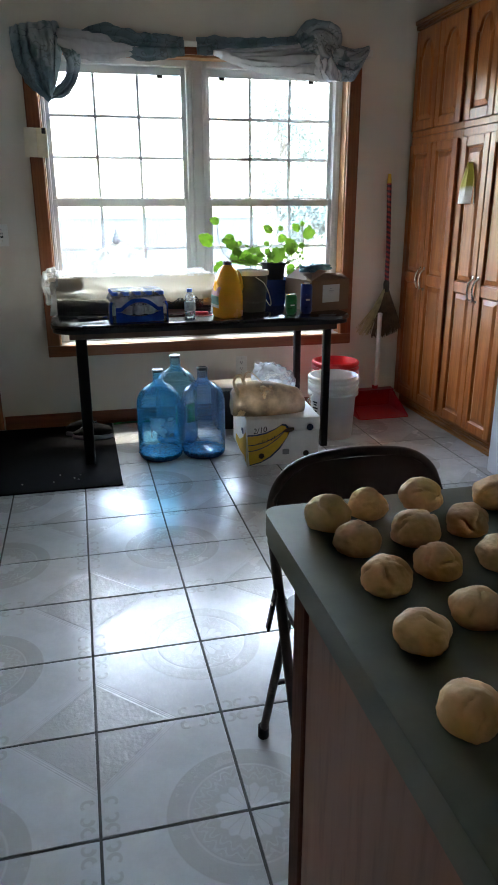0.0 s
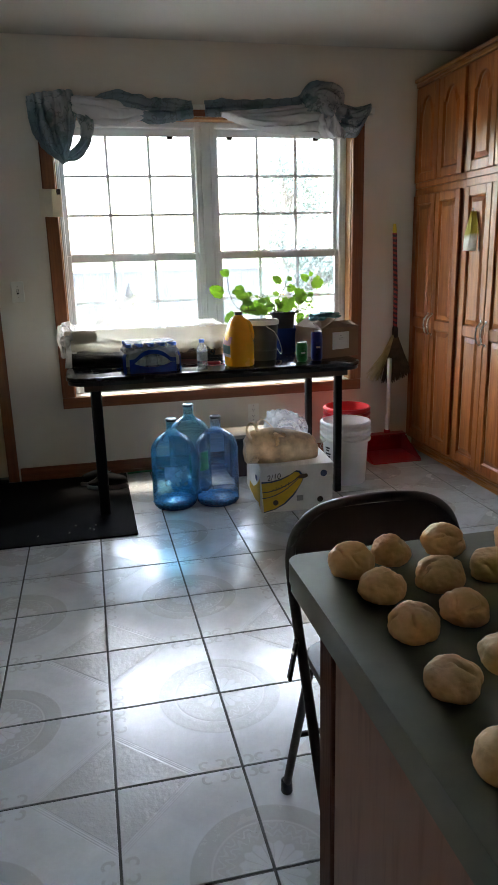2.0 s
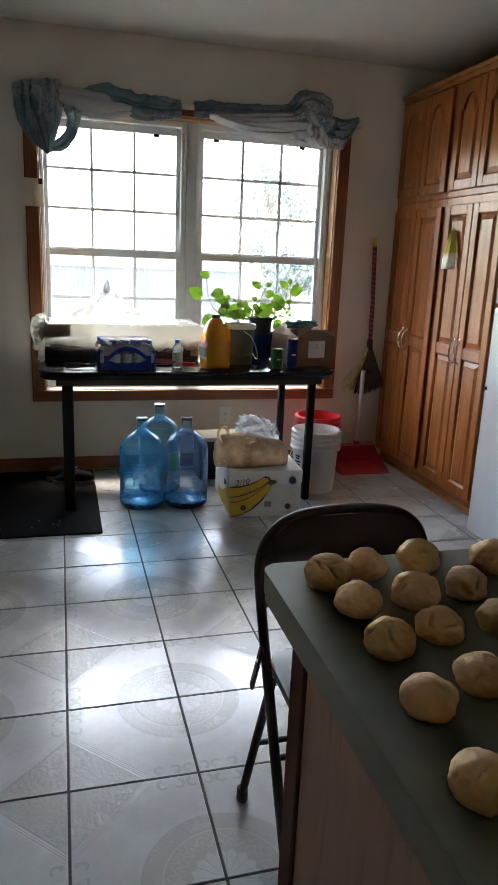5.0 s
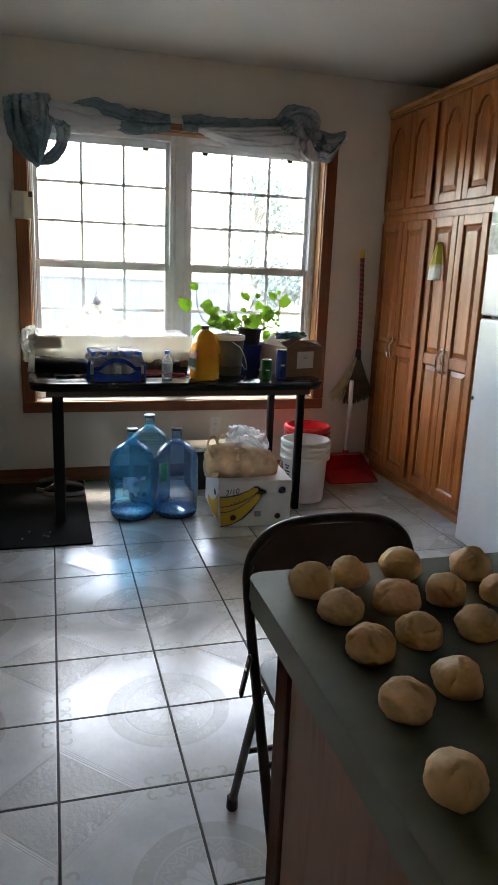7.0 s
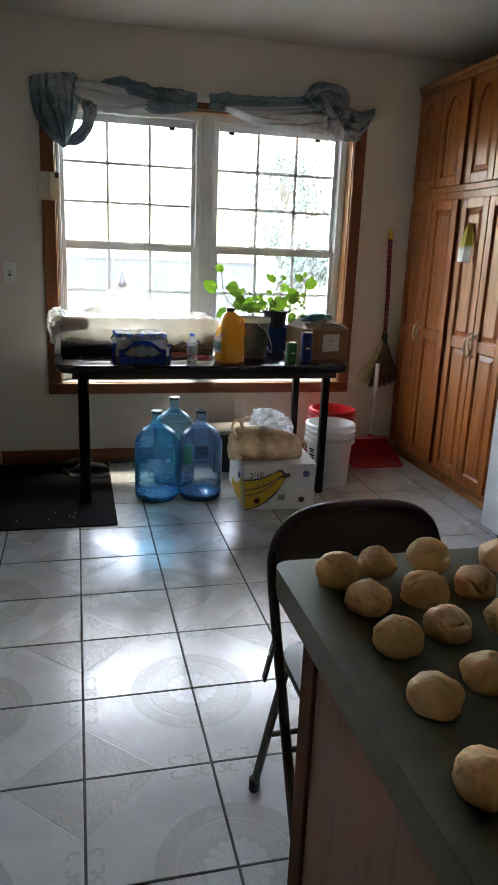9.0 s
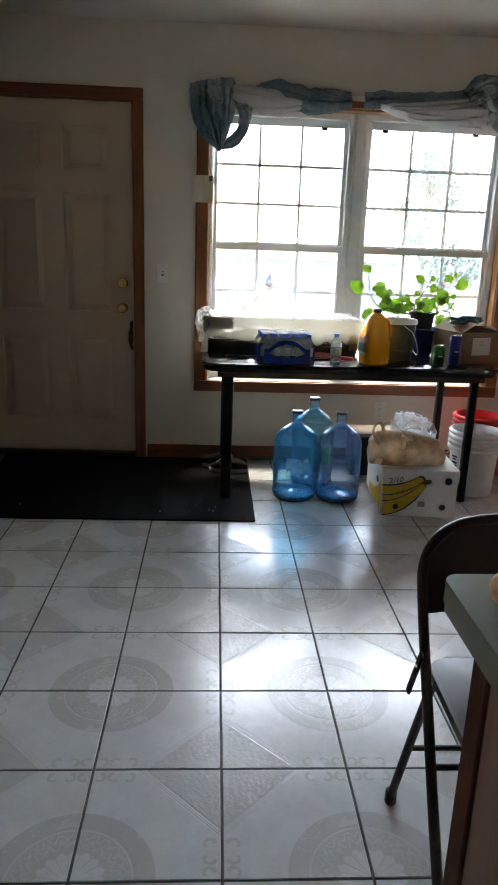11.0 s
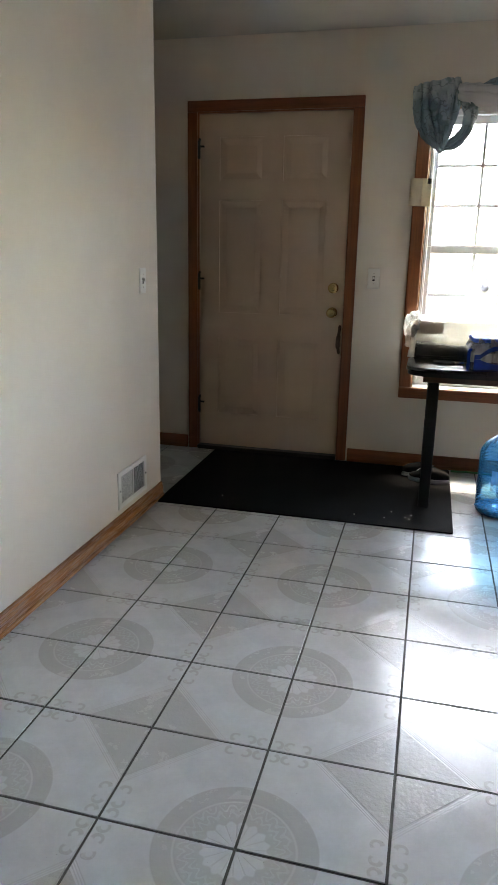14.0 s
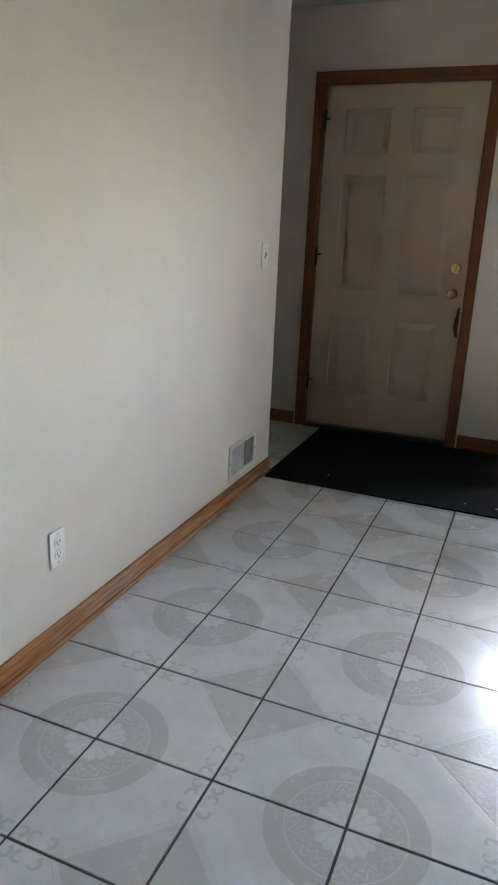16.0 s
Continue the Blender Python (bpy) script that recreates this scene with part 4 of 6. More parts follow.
# ---------------------------------------------------------------- broom and dustpan
m_, nt, b_ = nodes("striped_handle")
tc, sp = nt.nodes.new("ShaderNodeTexCoord"), nt.nodes.new("ShaderNodeSeparateXYZ")
nt.links.new(tc.outputs["Object"], sp.inputs[0])
stripe = math_node(nt, "SINE", math_node(nt, "MULTIPLY_ADD", sp.outputs[2], 210.0, math_node(nt, "ARCTAN2", sp.outputs[1], sp.outputs[0])))
nt.links.new(mixc(nt, ramp(nt, stripe, -0.1, 0.1), (0.05, 0.012, 0.03), (0.36, 0.03, 0.03)), b_.inputs["Base Color"])
b_.inputs["Roughness"].default_value = 0.4
STRIPE = m_
STRAW = plain("straw", (0.13, 0.085, 0.05), 0.85, vary=0.5, scale=20)
STRAW_L = plain("straw_tips", (0.52, 0.44, 0.24), 0.85, vary=0.3, scale=30)
br = thing("broom", pose(1.978, 2.055, -0.03), "straw broom with striped handle hanging against the wall", "broom")
part("handle", Shape().tube([(0.004, 0, 0.86), (0.0, 0.0, 1.1), (-0.012, 0.012, 1.46)], 0.014, 12), STRIPE, br, smooth=True)
part("grip_tip", Shape().tube([(-0.012, 0.012, 1.46), (-0.0125, 0.0125, 1.475), (-0.013, 0.013, 1.515)], [0.013, 0.014, 0.009], 12), plain("yellow_plastic", (0.70, 0.50, 0.05), 0.4), br, "yellow plastic tip", True)
part("collar", Shape().lathe([(0.016, 0.80), (0.02, 0.81), (0.019, 0.86), (0.013, 0.875)], 14, pose(0.004, 0, 0)), DARKMETAL, br, smooth=True)
rnd = random.Random(8)
for nm, mt, n_, lo_, hi_ in (("bristles", STRAW, 420, -0.75, 1.0), ("bristle_tip", STRAW_L, 60, -1.35, -0.7)):
    s = Shape()
    for k in range(n_):
        u = rnd.uniform(lo_, hi_)
        zt = 0.50 + rnd.uniform(0, 0.05) + 0.05 * max(0, u) + (0.02 if u < -0.7 else 0)
        xt = u * 0.12 + (-0.03 if u < -0.7 else 0)
        y = rnd.uniform(-0.026, 0.022)
        s.tube([(0.004 + u * 0.012, y * 0.4, 0.82), (0.004 + u * 0.06, y, 0.70), (xt, y * 1.3 + rnd.uniform(-0.006, 0.004), zt)], [0.003, 0.0026, 0.0012], 4)
    part(nm, s, mt, br)
dp = thing("dustpan", pose(1.895, 1.935, 0), "red lobby dustpan with long white handle standing on the floor", "dustpan")
s = Shape()
s.box(-0.165, 0.165, -0.17, 0.13, 0.001, 0.006, 0.002).box(-0.165, 0.165, 0.131, 0.137, 0.001, 0.13, 0.002)
for q in (-1, 1):
    x = q * 0.168
    s.add([(x - 0.003, -0.15, 0.001), (x + 0.003, -0.15, 0.001), (x + 0.003, 0.137, 0.001), (x - 0.003, 0.137, 0.001), (x - 0.003, -0.15, 0.012), (x + 0.003, -0.15, 0.012), (x + 0.003, 0.137, 0.13), (x - 0.003, 0.137, 0.13)],
          [(0, 1, 2, 3), (4, 5, 6, 7), (0, 1, 5, 4), (1, 2, 6, 5), (2, 3, 7, 6), (3, 0, 4, 7)])
s.box(-0.165, 0.165, 0.06, 0.137, 0.125, 0.131, 0.002)
part("pan", s, REDP, dp)
part("handle", Shape().tube([(0.045, 0.115, 0.11), (0.038, 0.085, 0.30), (0.022, 0.045, 0.645)], [0.014, 0.013, 0.015], 12), WHITEP, dp, "long white plastic handle", True)
part("socket", Shape().lathe([(0.022, 0.10), (0.02, 0.15), (0.016, 0.155)], 14, pose(0.045, 0.112, 0.0)), REDP, dp, smooth=True)

# ---------------------------------------------------------------- carton with bags
CARD_W = plain("white_carton", (0.80, 0.78, 0.76), 0.7, vary=0.08, scale=12)
YEL = plain("yellow_print", (0.72, 0.45, 0.04), 0.65, vary=0.12, scale=20)
NAVY = plain("navy_print", (0.03, 0.05, 0.12), 0.65, vary=0.2)
bx = thing("fruit_carton", pose(0.836, 1.142, 0, 0, 0, -4.0), "white fruit carton with a yellow printed banana shape, on the floor", "carton")
W_, D_, H_ = 0.385, 0.50, 0.255
part("box", Shape().box(0, W_, 0, D_, 0, H_ - 0.07, 0.003), CARD_W, bx)
part("lid", Shape().box(-0.004, W_ + 0.004, -0.004, D_ + 0.004, H_ - 0.0695, H_, 0.004), CARD_W, bx)


def flat_shape(pts, y, thick=0.0012):
    n = len(pts)
    return [(x, y, z) for x, z in pts] + [(x, y - thick, z) for x, z in pts], [tuple(range(n)), tuple(range(2 * n - 1, n - 1, -1))] + [(i, (i + 1) % n, n + (i + 1) % n, n + i) for i in range(n)]


yel = [(0.001, 0.165), (0.05, 0.166), (0.10, 0.176), (0.145, 0.196), (0.18, 0.218), (0.20, 0.214), (0.222, 0.182), (0.21, 0.150), (0.17, 0.098), (0.12, 0.050), (0.07, 0.022), (0.012, 0.008)]
navy = [(max(0.0005, x + (0.007 if x > 0.02 else 0) * (1 if x > 0.11 else 0.2)), z + (0.008 if z > 0.14 else -0.006)) for x, z in yel]
part("print_outline", Shape().add(*flat_shape(navy, -0.0045)), NAVY, bx, "dark blue printed outline")
part("print_fruit", Shape().add(*flat_shape(yel, -0.0060)), YEL, bx, "yellow printed banana")
for lo_, hi_ in ((0.0, 1.0), (0.42, 1.0)):
    crv = [(0.004 + 0.19 * t, 0.118 - lo_ * 0.075 + (0.07 + lo_ * 0.06) * t ** 2.0) for t in [k / 12 for k in range(13)]]
    part("print_line", Shape().add(*flat_shape(crv + [(x + 0.001, z - 0.0045) for x, z in reversed(crv)], -0.0074)), NAVY, bx)
part("print_stalk", Shape().add(*flat_shape([(0.185, 0.185), (0.215, 0.205), (0.245, 0.205), (0.25, 0.19), (0.235, 0.182), (0.205, 0.18)], -0.0076)), plain("stalk_brown", (0.10, 0.06, 0.03), 0.7), bx)
for x, z, r in ((0.075, 0.055, 0.015), (0.315, 0.058, 0.016)):
    part("hand_hole", Shape().lathe([(0, 0), (r, 0), (r, 0.0012), (0, 0.0012)], 20, pose(x, -0.0074, z, 90)), plain("hole_dark", (0.05, 0.03, 0.02), 0.8), bx)
part("print_mark", Shape().lathe([(0.010, 0), (0.018, 0), (0.018, 0.001), (0.010, 0.001)], 20, pose(0.335, -0.0042, 0.20, 90)), NAVY, bx)
part("print_code", Shape().box(0.19, 0.225, -0.001, -0.0002, 0.055, 0.085), plain("grey_ink", (0.3, 0.3, 0.3), 0.7), bx)
for k, (x, z, w, t_) in enumerate(((0.062, 0.128, 0.014, 20), (0.08, 0.132, 0.02, 95), (0.09, 0.135, 0.018, 60), (0.105, 0.14, 0.024, 85), (0.115, 0.142, 0.014, 10), (0.13, 0.148, 0.02, 80), (0.145, 0.152, 0.024, 100))):
    part("pen_stroke", Shape().box(-w / 2, w / 2, -0.0008, 0.0008, -0.0013, 0.0013, 0, pose(x, -0.0086, z, 0, -t_, 0)), BLACK, bx)
cu = bpy.data.curves.new("date", "FONT")
cu.body, cu.size, cu.extrude, cu.shear = "2/10", 0.042, 0.0004, 0.2
tx = new("date", cu)
me = bpy.data.meshes.new_from_object(tx)
bpy.data.objects.remove(tx)
me.materials.clear()
me.materials.append(BLACK)
dt = new("handwritten_date", me)
dt.parent = bx
dt.matrix_basis = pose(0.030, -0.0086, 0.178, 90, -8, 0)
sd = [(0.01, 0.25), (0.01, 0.185), (0.10, 0.13), (0.22, 0.08), (0.36, 0.07), (0.36, 0.03), (0.20, 0.02), (0.06, 0.04), (0.004, 0.02)]
part("side_print", Shape().add([(-0.0052, y, z) for y, z in sd] + [(-0.006, y, z) for y, z in sd], [tuple(range(9)), tuple(range(17, 8, -1))]), YEL, bx, "yellow printed stripe on the side")
part("hand_hole", Shape().lathe([(0, 0), (0.016, 0), (0.016, 0.002), (0, 0.002)], 18, pose(-0.0045, 0.12, 0.16, 0, -90) @ Matrix.Diagonal((1, 1.9, 1, 1))), NAVY, bx)

BAG_T = clear("tan_bag_film", (0.93, 0.80, 0.64), 0.04, 0.55, 0.35, fog=(0.66, 0.50, 0.34))
BAG_W = clear("white_bag_film", (0.90, 0.90, 0.90), 0.04, 0.30, 0.2)


def bag(name, label, m, M, rx, ry, rz, seed, handles, amp=0.22, crumple=1.0):
    b = thing(name, M, label, "bag", "carrier bags on the carton")
    s = lump(seed, rx, ry, rz, 0.10, 5, amp=amp, flat=0.55)
    for v in s.bm.verts:
        d = v.co
        w = d.x * 0.6 + d.z
        k = 1 + 0.06 * crumple * noise.noise(Vector((d.x * 26 + seed, d.y * 26, d.z * 14))) + 0.16 * crumple * abs(noise.noise(Vector((d.x * 34, d.y * 34 + seed, d.z * 26)))) + (0.05 * (1 - crumple) * noise.noise(Vector((w * 50, d.y * 8, seed))) if crumple < 1 else 0)
        if crumple < 1:
            d = Vector((d.x, d.y, d.z * (1 - 1.9 * d.x)))
        v.co = Vector((d.x * k, d.y * k, max(0, d.z * (1 + 0.5 * (k - 1)))))
    part("film", s, m, b, smooth=True)
    for pts in handles:
        h = Shape().tube(smoothed(pts, 6), 0.009, 8, flat=0.35)
        part("loop_handle", h, m, b, smooth=True)
    return b


tan = thing("plastic_bag", pose(0.965, 1.25, 0.2555), "half-full tan plastic carrier bag with loop handles", "bag", "carrier bags on the carton")
vs, fs, NA, NB = [], [], 56, 72
for a in range(NA + 1):
    t = a / NA
    x = -0.185 + 0.385 * t
    end = math.sin(math.pi * min(1.0, 0.05 + 0.88 * t)) ** 0.40
    zt = (0.155 + 0.03 * math.sin(math.pi * t) - 0.055 * t) * min(1.0, 0.30 + end)
    for b in range(NB):
        g = 2 * math.pi * b / NB
        pull = math.sin(7.0 * (math.sin(g) * 0.9 - 1.3 * x * 3.0) + 2.2 * noise.noise(Vector((x * 5, g, 4))))
        w = noise.noise(Vector((x * 6 + 3, math.cos(g) * 1.6, math.sin(g) * 1.6)))
        k = 1 + 0.09 * w + 0.035 * pull * max(0.0, math.sin(g) + 0.3)
        cz, sz = math.cos(g), math.sin(g)
        vs.append((x + 0.008 * w, 0.108 * end * cz * k, max(0.001, zt * (0.48 + 0.60 * sz * k))))
for a in range(NA):
    for b in range(NB):
        c = (b + 1) % NB
        fs.append((a * NB + b, a * NB + c, (a + 1) * NB + c, (a + 1) * NB + b))
fs += [tuple(range(NB)), tuple(range(NA * NB, NA * NB + NB))]
part("film", Shape().add(vs, fs), BAG_T, tan, smooth=True)
for pts in ([(-0.120, -0.055, 0.075), (-0.165, -0.05, 0.135), (-0.182, -0.04, 0.185), (-0.165, -0.035, 0.217), (-0.140, -0.03, 0.212), (-0.118, -0.03, 0.165), (-0.085, -0.04, 0.135), (-0.03, -0.05, 0.12)],
            [(-0.125, 0.02, 0.13), (-0.118, 0.015, 0.185), (-0.098, 0.01, 0.222), (-0.070, 0.0, 0.215), (-0.030, -0.02, 0.175), (0.02, -0.045, 0.140), (0.10, -0.06, 0.105), (0.17, -0.05, 0.080)]):
    line = smoothed(pts, 6)
    part("loop_handle", Shape().tube(line, [0.008 + 0.013 * abs(2 * i / (len(line) - 1) - 1) ** 2 for i in range(len(line))], 10, flat=0.35), BAG_T, tan, smooth=True)
part("contents", lump(9, 0.12, 0.07, 0.045, 0.05, 3, amp=0.25, flat=0.5), plain("bag_contents", (0.58, 0.40, 0.26), 0.7, vary=0.3, scale=12), tan, "pale goods inside the bag", True)
wbag = bag("plastic_bag", "crumpled white plastic bag lying behind the tan one", BAG_W, pose(1.05, 1.435, 0.2555), 0.125, 0.085, 0.135, 13, [])
part("contents", lump(19, 0.08, 0.06, 0.085, 0.05, 3, amp=0.35, flat=0.5), plain("white_contents", (0.66, 0.66, 0.66), 0.6, vary=0.2, scale=30), wbag, smooth=True)
tub = thing("storage_tub", pose(0.80, 1.78, 0), "black storage tub with pale wooden lid under the table", "storage tub")
part("tub", Shape().box(0, 0.28, 0, 0.20, 0.0, 0.245, 0.012), BLACK, tub)
part("lid", Shape().box(-0.01, 0.29, -0.01, 0.21, 0.246, 0.268, 0.004), plain("pale_board", (0.26, 0.23, 0.19), 0.6), tub, "pale board lid")

# ---------------------------------------------------------------- on the table
# long planter under a plastic sheet
SOIL = plain("dark_soil", (0.02, 0.016, 0.013), 0.95, vary=0.5, scale=40, relief=0.6)
SHEET = clear("clear_sheeting", (0.94, 0.92, 0.87), 0.04, 0.62, 0.15)
pl = thing("planter_tray", pose(0.335, 1.80, TZ), "long tray of soil under a clear plastic sheet, on the table", "planter")
part("tray", Shape().box(-0.42, 0.42, -0.135, 0.135, 0.0, 0.012, 0.004).box(-0.42, 0.42, -0.135, -0.128, 0.0125, 0.075, 0.002).box(-0.42, 0.42, 0.128, 0.135, 0.0125, 0.075, 0.002).box(-0.42, -0.413, -0.1275, 0.1275, 0.0125, 0.075).box(0.413, 0.42, -0.1275, 0.1275, 0.0125, 0.075), BLACK, pl, "black plastic tray")
s = Shape()
vs, fs, NA, NB = [], [], 60, 10
for a in range(NA + 1):
    for b in range(NB + 1):
        x, y = -0.41 + 0.82 * a / NA, -0.125 + 0.25 * b / NB
        vs.append((x, y, (0.012 if b == 0 else 0.095 - 0.02 * a / NA + 0.03 * noise.noise(Vector((x * 9, y * 9, 3))) + 0.01 * noise.noise(Vector((x * 40, y * 40, 3))))))
for a in range(NA):
    for b in range(NB):
        k = a * (NB + 1) + b
        fs.append((k, k + 1, k + NB + 2, k + NB + 1))
part("soil", s.add(vs, fs), SOIL, pl, "dark moist soil")
BRCARD = plain("brown_card", (0.24, 0.155, 0.10), 0.8, vary=0.3)
part("card", Shape().box(-0.425, -0.27, -0.149, -0.146, 0.130, 0.190, 0.001), BRCARD, pl, "brown card propped inside")
part("card", Shape().box(0.375, 0.425, -0.149, -0.146, 0.03, 0.115, 0.001), BRCARD, pl, "brown card propped inside")
part("cane", Shape().tube([(-0.24, -0.142, 0.15), (-0.12, -0.143, 0.125), (0.0, -0.143, 0.105)], 0.004, 8), plain("cane_orange", (0.45, 0.24, 0.06), 0.6), pl, "thin orange cane")


def sheeting(seed, hx, hy, top, peak):
    vs, fs, NA, NB = [], [], 96, 34
    for a in range(NA + 1):
        for b in range(NB + 1):
            u, w = a / NA * 2 - 1, b / NB * 2 - 1
            side = max(0.0, abs(w) - 0.62) / 0.38
            z = top * (1 - side ** 1.6)
            y = hy * min(1.0, abs(w) / 0.62) * (1 if w > 0 else -1) * (1 + 0.05 * side)
            x = hx * u * (1 + 0.01 * side)
            end = max(0.0, abs(u) - 0.94) / 0.06
            z *= 1 - 0.85 * end ** 2
            d = math.hypot((x + 0.07) / 0.26, (y - 0.06) / 0.14)
            z += peak * max(0.0, 1 - d) ** 1.1
            q = Vector((x * 7 + seed, y * 9, z * 6))
            f = 0.012 * noise.noise(q) + 0.007 * noise.noise(q * 3.1) + 0.004 * abs(noise.noise(q * 7.3))
            vs.append((x + f * 0.4, y + f * (1 if side > 0 else 0.3) * (-1 if w < 0 else 1), max(0.003, z + f * (1 - 0.5 * side))))
    for a in range(NA):
        for b in range(NB):
            k = a * (NB + 1) + b
            if vs[k][1] > -0.13 or vs[k][2] > 0.19 or a < 4:
                fs.append((k, k + 1, k + NB + 2, k + NB + 1))
    return Shape().add(vs, fs)


part("plastic_sheet", sheeting(2, 0.445, 0.15, 0.205, 0.17), SHEET, pl, "crumpled clear plastic sheeting", True)
m_, nt, b_ = nodes("fogged_film")
tc, sp = nt.nodes.new("ShaderNodeTexCoord"), nt.nodes.new("ShaderNodeSeparateXYZ")
nt.links.new(tc.outputs["Object"], sp.inputs[0])
fog = ramp(nt, math_node(nt, "MULTIPLY_ADD", noise_node(nt, 7, 4), 0.13, sp.outputs[2]), 0.105, 0.195)
tr_, df_, tl_ = nt.nodes.new("ShaderNodeBsdfTransparent"), nt.nodes.new("ShaderNodeBsdfDiffuse"), nt.nodes.new("ShaderNodeBsdfTranslucent")
for q in (df_, tl_):
    q.inputs[0].default_value = (0.56, 0.50, 0.39, 1)
m2, m3 = nt.nodes.new("ShaderNodeMixShader"), nt.nodes.new("ShaderNodeMixShader")
m2.inputs[0].default_value = 0.55
nt.links.new(df_.outputs[0], m2.inputs[1])
nt.links.new(tl_.outputs[0], m2.inputs[2])
nt.links.new(math_node(nt, "MULTIPLY_ADD", fog, 0.88, 0.04), m3.inputs[0])
nt.links.new(tr_.outputs[0], m3.inputs[1])
nt.links.new(m2.outputs[0], m3.inputs[2])
nt.links.new(m3.outputs[0], nt.nodes["Material Output"].inputs[0])
vs, fs = [], []
for a in range(41):
    for b in range(9):
        x, z = -0.44 + 0.885 * a / 40, 0.002 + 0.196 * b / 8
        vs.append((x, -0.156 + 0.005 * noise.noise(Vector((x * 9, z * 14, 5))), z + 0.004 * noise.noise(Vector((x * 5, 1, 2))) * (b == 8)))
for a in range(40):
    for b in range(8):
        k = a * 9 + b
        fs.append((k, k + 1, k + 10, k + 9))
part("fogged_front", Shape().add(vs, fs), m_, pl, "fogged film along the front, dark soil behind it", True)
part("bunched_corner", lump(31, 0.05, 0.06, 0.10, 0.1, 4, amp=0.5, flat=0.8), SHEET, pl, smooth=True, at=pose(-0.425, -0.10, 0.05))
part("stake", Shape().tube([(-0.07, 0.06, 0.335), (-0.072, 0.06, 0.35), (-0.07, 0.06, 0.375), (-0.069, 0.06, 0.40), (-0.067, 0.06, 0.43)], [0.006, 0.020, 0.022, 0.013, 0.003], 10), clear("grey_cloth", (0.62, 0.62, 0.64), 0.0, 0.35, 0.4), pl, "grey tip of a stake in the sheet", True)

# pack of small water bottles
CLEARB = clear("clear_bottle_plastic", (0.90, 0.93, 0.96), 0.08, 0.12, 0.05)
BLUEF = plain("blue_film", (0.008, 0.05, 0.34), 0.16, vary=0.4, scale=22, grain=60, relief=0.5)
# The pale fog in this clear film paints white glare on the wrap.
FILM = clear("shrink_film", (0.82, 0.88, 0.96), 0.12, 0.34, 0.12, fog=(0.72, 0.79, 0.90))
CAPB = plain("blue_cap", (0.03, 0.12, 0.55), 0.35)
LABELW = plain("bottle_label", (0.55, 0.62, 0.60), 0.5, vary=0.4, scale=60)
PROF_B = [(0.0, 0.003), (0.022, 0.0), (0.027, 0.005), (0.028, 0.02), (0.026, 0.026), (0.028, 0.032), (0.0275, 0.085), (0.0285, 0.09), (0.026, 0.105), (0.015, 0.122), (0.0125, 0.126), (0.0125, 0.132)]


def small_bottle(parent):
    b = part("bottle", Shape().lathe(PROF_B, 18, cap=False), CLEARB, parent, "small clear water bottle", True)
    part("cap", Shape().lathe([(0.0145, 0.130), (0.0145, 0.145), (0.013, 0.147), (0, 0.147)], 16), CAPB, b, "blue screw cap", True)
    part("label", Shape().lathe([(0.0288, 0.036), (0.0288, 0.08)], 18, cap=False), LABELW, b, "printed paper label")
    return b


pk = thing("water_pack", pose(0.325, 1.447, TZ, 0, 0, 3), "shrink-wrapped pack of small water bottles in blue film", "water pack")
for i in range(5):
    for j in range(4):
        o = small_bottle(pk)
        o.location = ((i - 2) * 0.0575, (j - 1.5) * 0.0575, 0.001)
vs, fs, n_ = [], [], 40
hx, hy = 0.149, 0.121
loop = rounded(-hx, hx, -hy, hy, 0.03, 8)
prof_z = [0.002, 0.035, 0.082, 0.100, 0.122]
inset = [0.0, 0.0, 0.0, 0.008, 0.02]
for z, q in zip(prof_z, inset):
    for x, y in loop:
        vs.append((x * (1 - q / hx), y * (1 - q / hy), z + 0.006 * noise.noise(Vector((x * 30, y * 30, z * 20)))))
m = len(loop)
low = Shape()
fl = []
for k in range(4):
    for i in range(m):
        j = (i + 1) % m
        x = 0.5 * (loop[i][0] + loop[j][0])
        y = 0.5 * (loop[i][1] + loop[j][1])
        window = (y < -hy + 0.004 and k < 3)
        fl.append(((k * m + i, k * m + j, (k + 1) * m + j, (k + 1) * m + i), None if window else k == 3))
low.add(vs, [f for f, w in fl if w is False])
part("wrap", low, BLUEF, pk, "blue printed shrink film", True)
part("clear_wrap", Shape().add(vs, [f for f, w in fl if w]), FILM, pk, "clear shrink film", True)
fv, cv, ff = [], [], []
for i in range(33):
    x = -0.1185 + 0.237 * i / 32
    e = max(0.0, 1 - (x / 0.092) ** 2)
    y = -hy - 0.001 + 0.003 * noise.noise(Vector((x * 40, 3, 1)))
    z0, z1, z2 = 0.052 - 0.022 * e, 0.0525 + 0.046 * e, 0.101 + 0.017 * max(0.0, 1 - (x / 0.10) ** 2)
    fv += [(x, y, 0.002), (x, y - 0.001, z0), (x, y - 0.001, z1), (x, y + 0.001, min(z2, z1 + 0.022))]
    cv += [(x, y + 0.001, min(z2, z1 + 0.0222)), (x, y + 0.006, z2 + 0.002)]
for i in range(32):
    ff += [(4 * i, 4 * i + 4, 4 * i + 5, 4 * i + 1), (4 * i + 2, 4 * i + 6, 4 * i + 7, 4 * i + 3)]
part("printed_front", Shape().add(fv, ff), BLUEF, pk, "blue film with an eye-shaped clear window", True)
part("shoulder_film", Shape().add(cv, [(2 * i, 2 * i + 2, 2 * i + 3, 2 * i + 1) for i in range(32)]), FILM, pk, "clear shrink film over the bottle shoulders", True)
part("top_film", Shape().slab(rounded(-0.125, 0.125, -0.098, 0.098, 0.03, 6), 0.1495, 0.1505), FILM, pk)

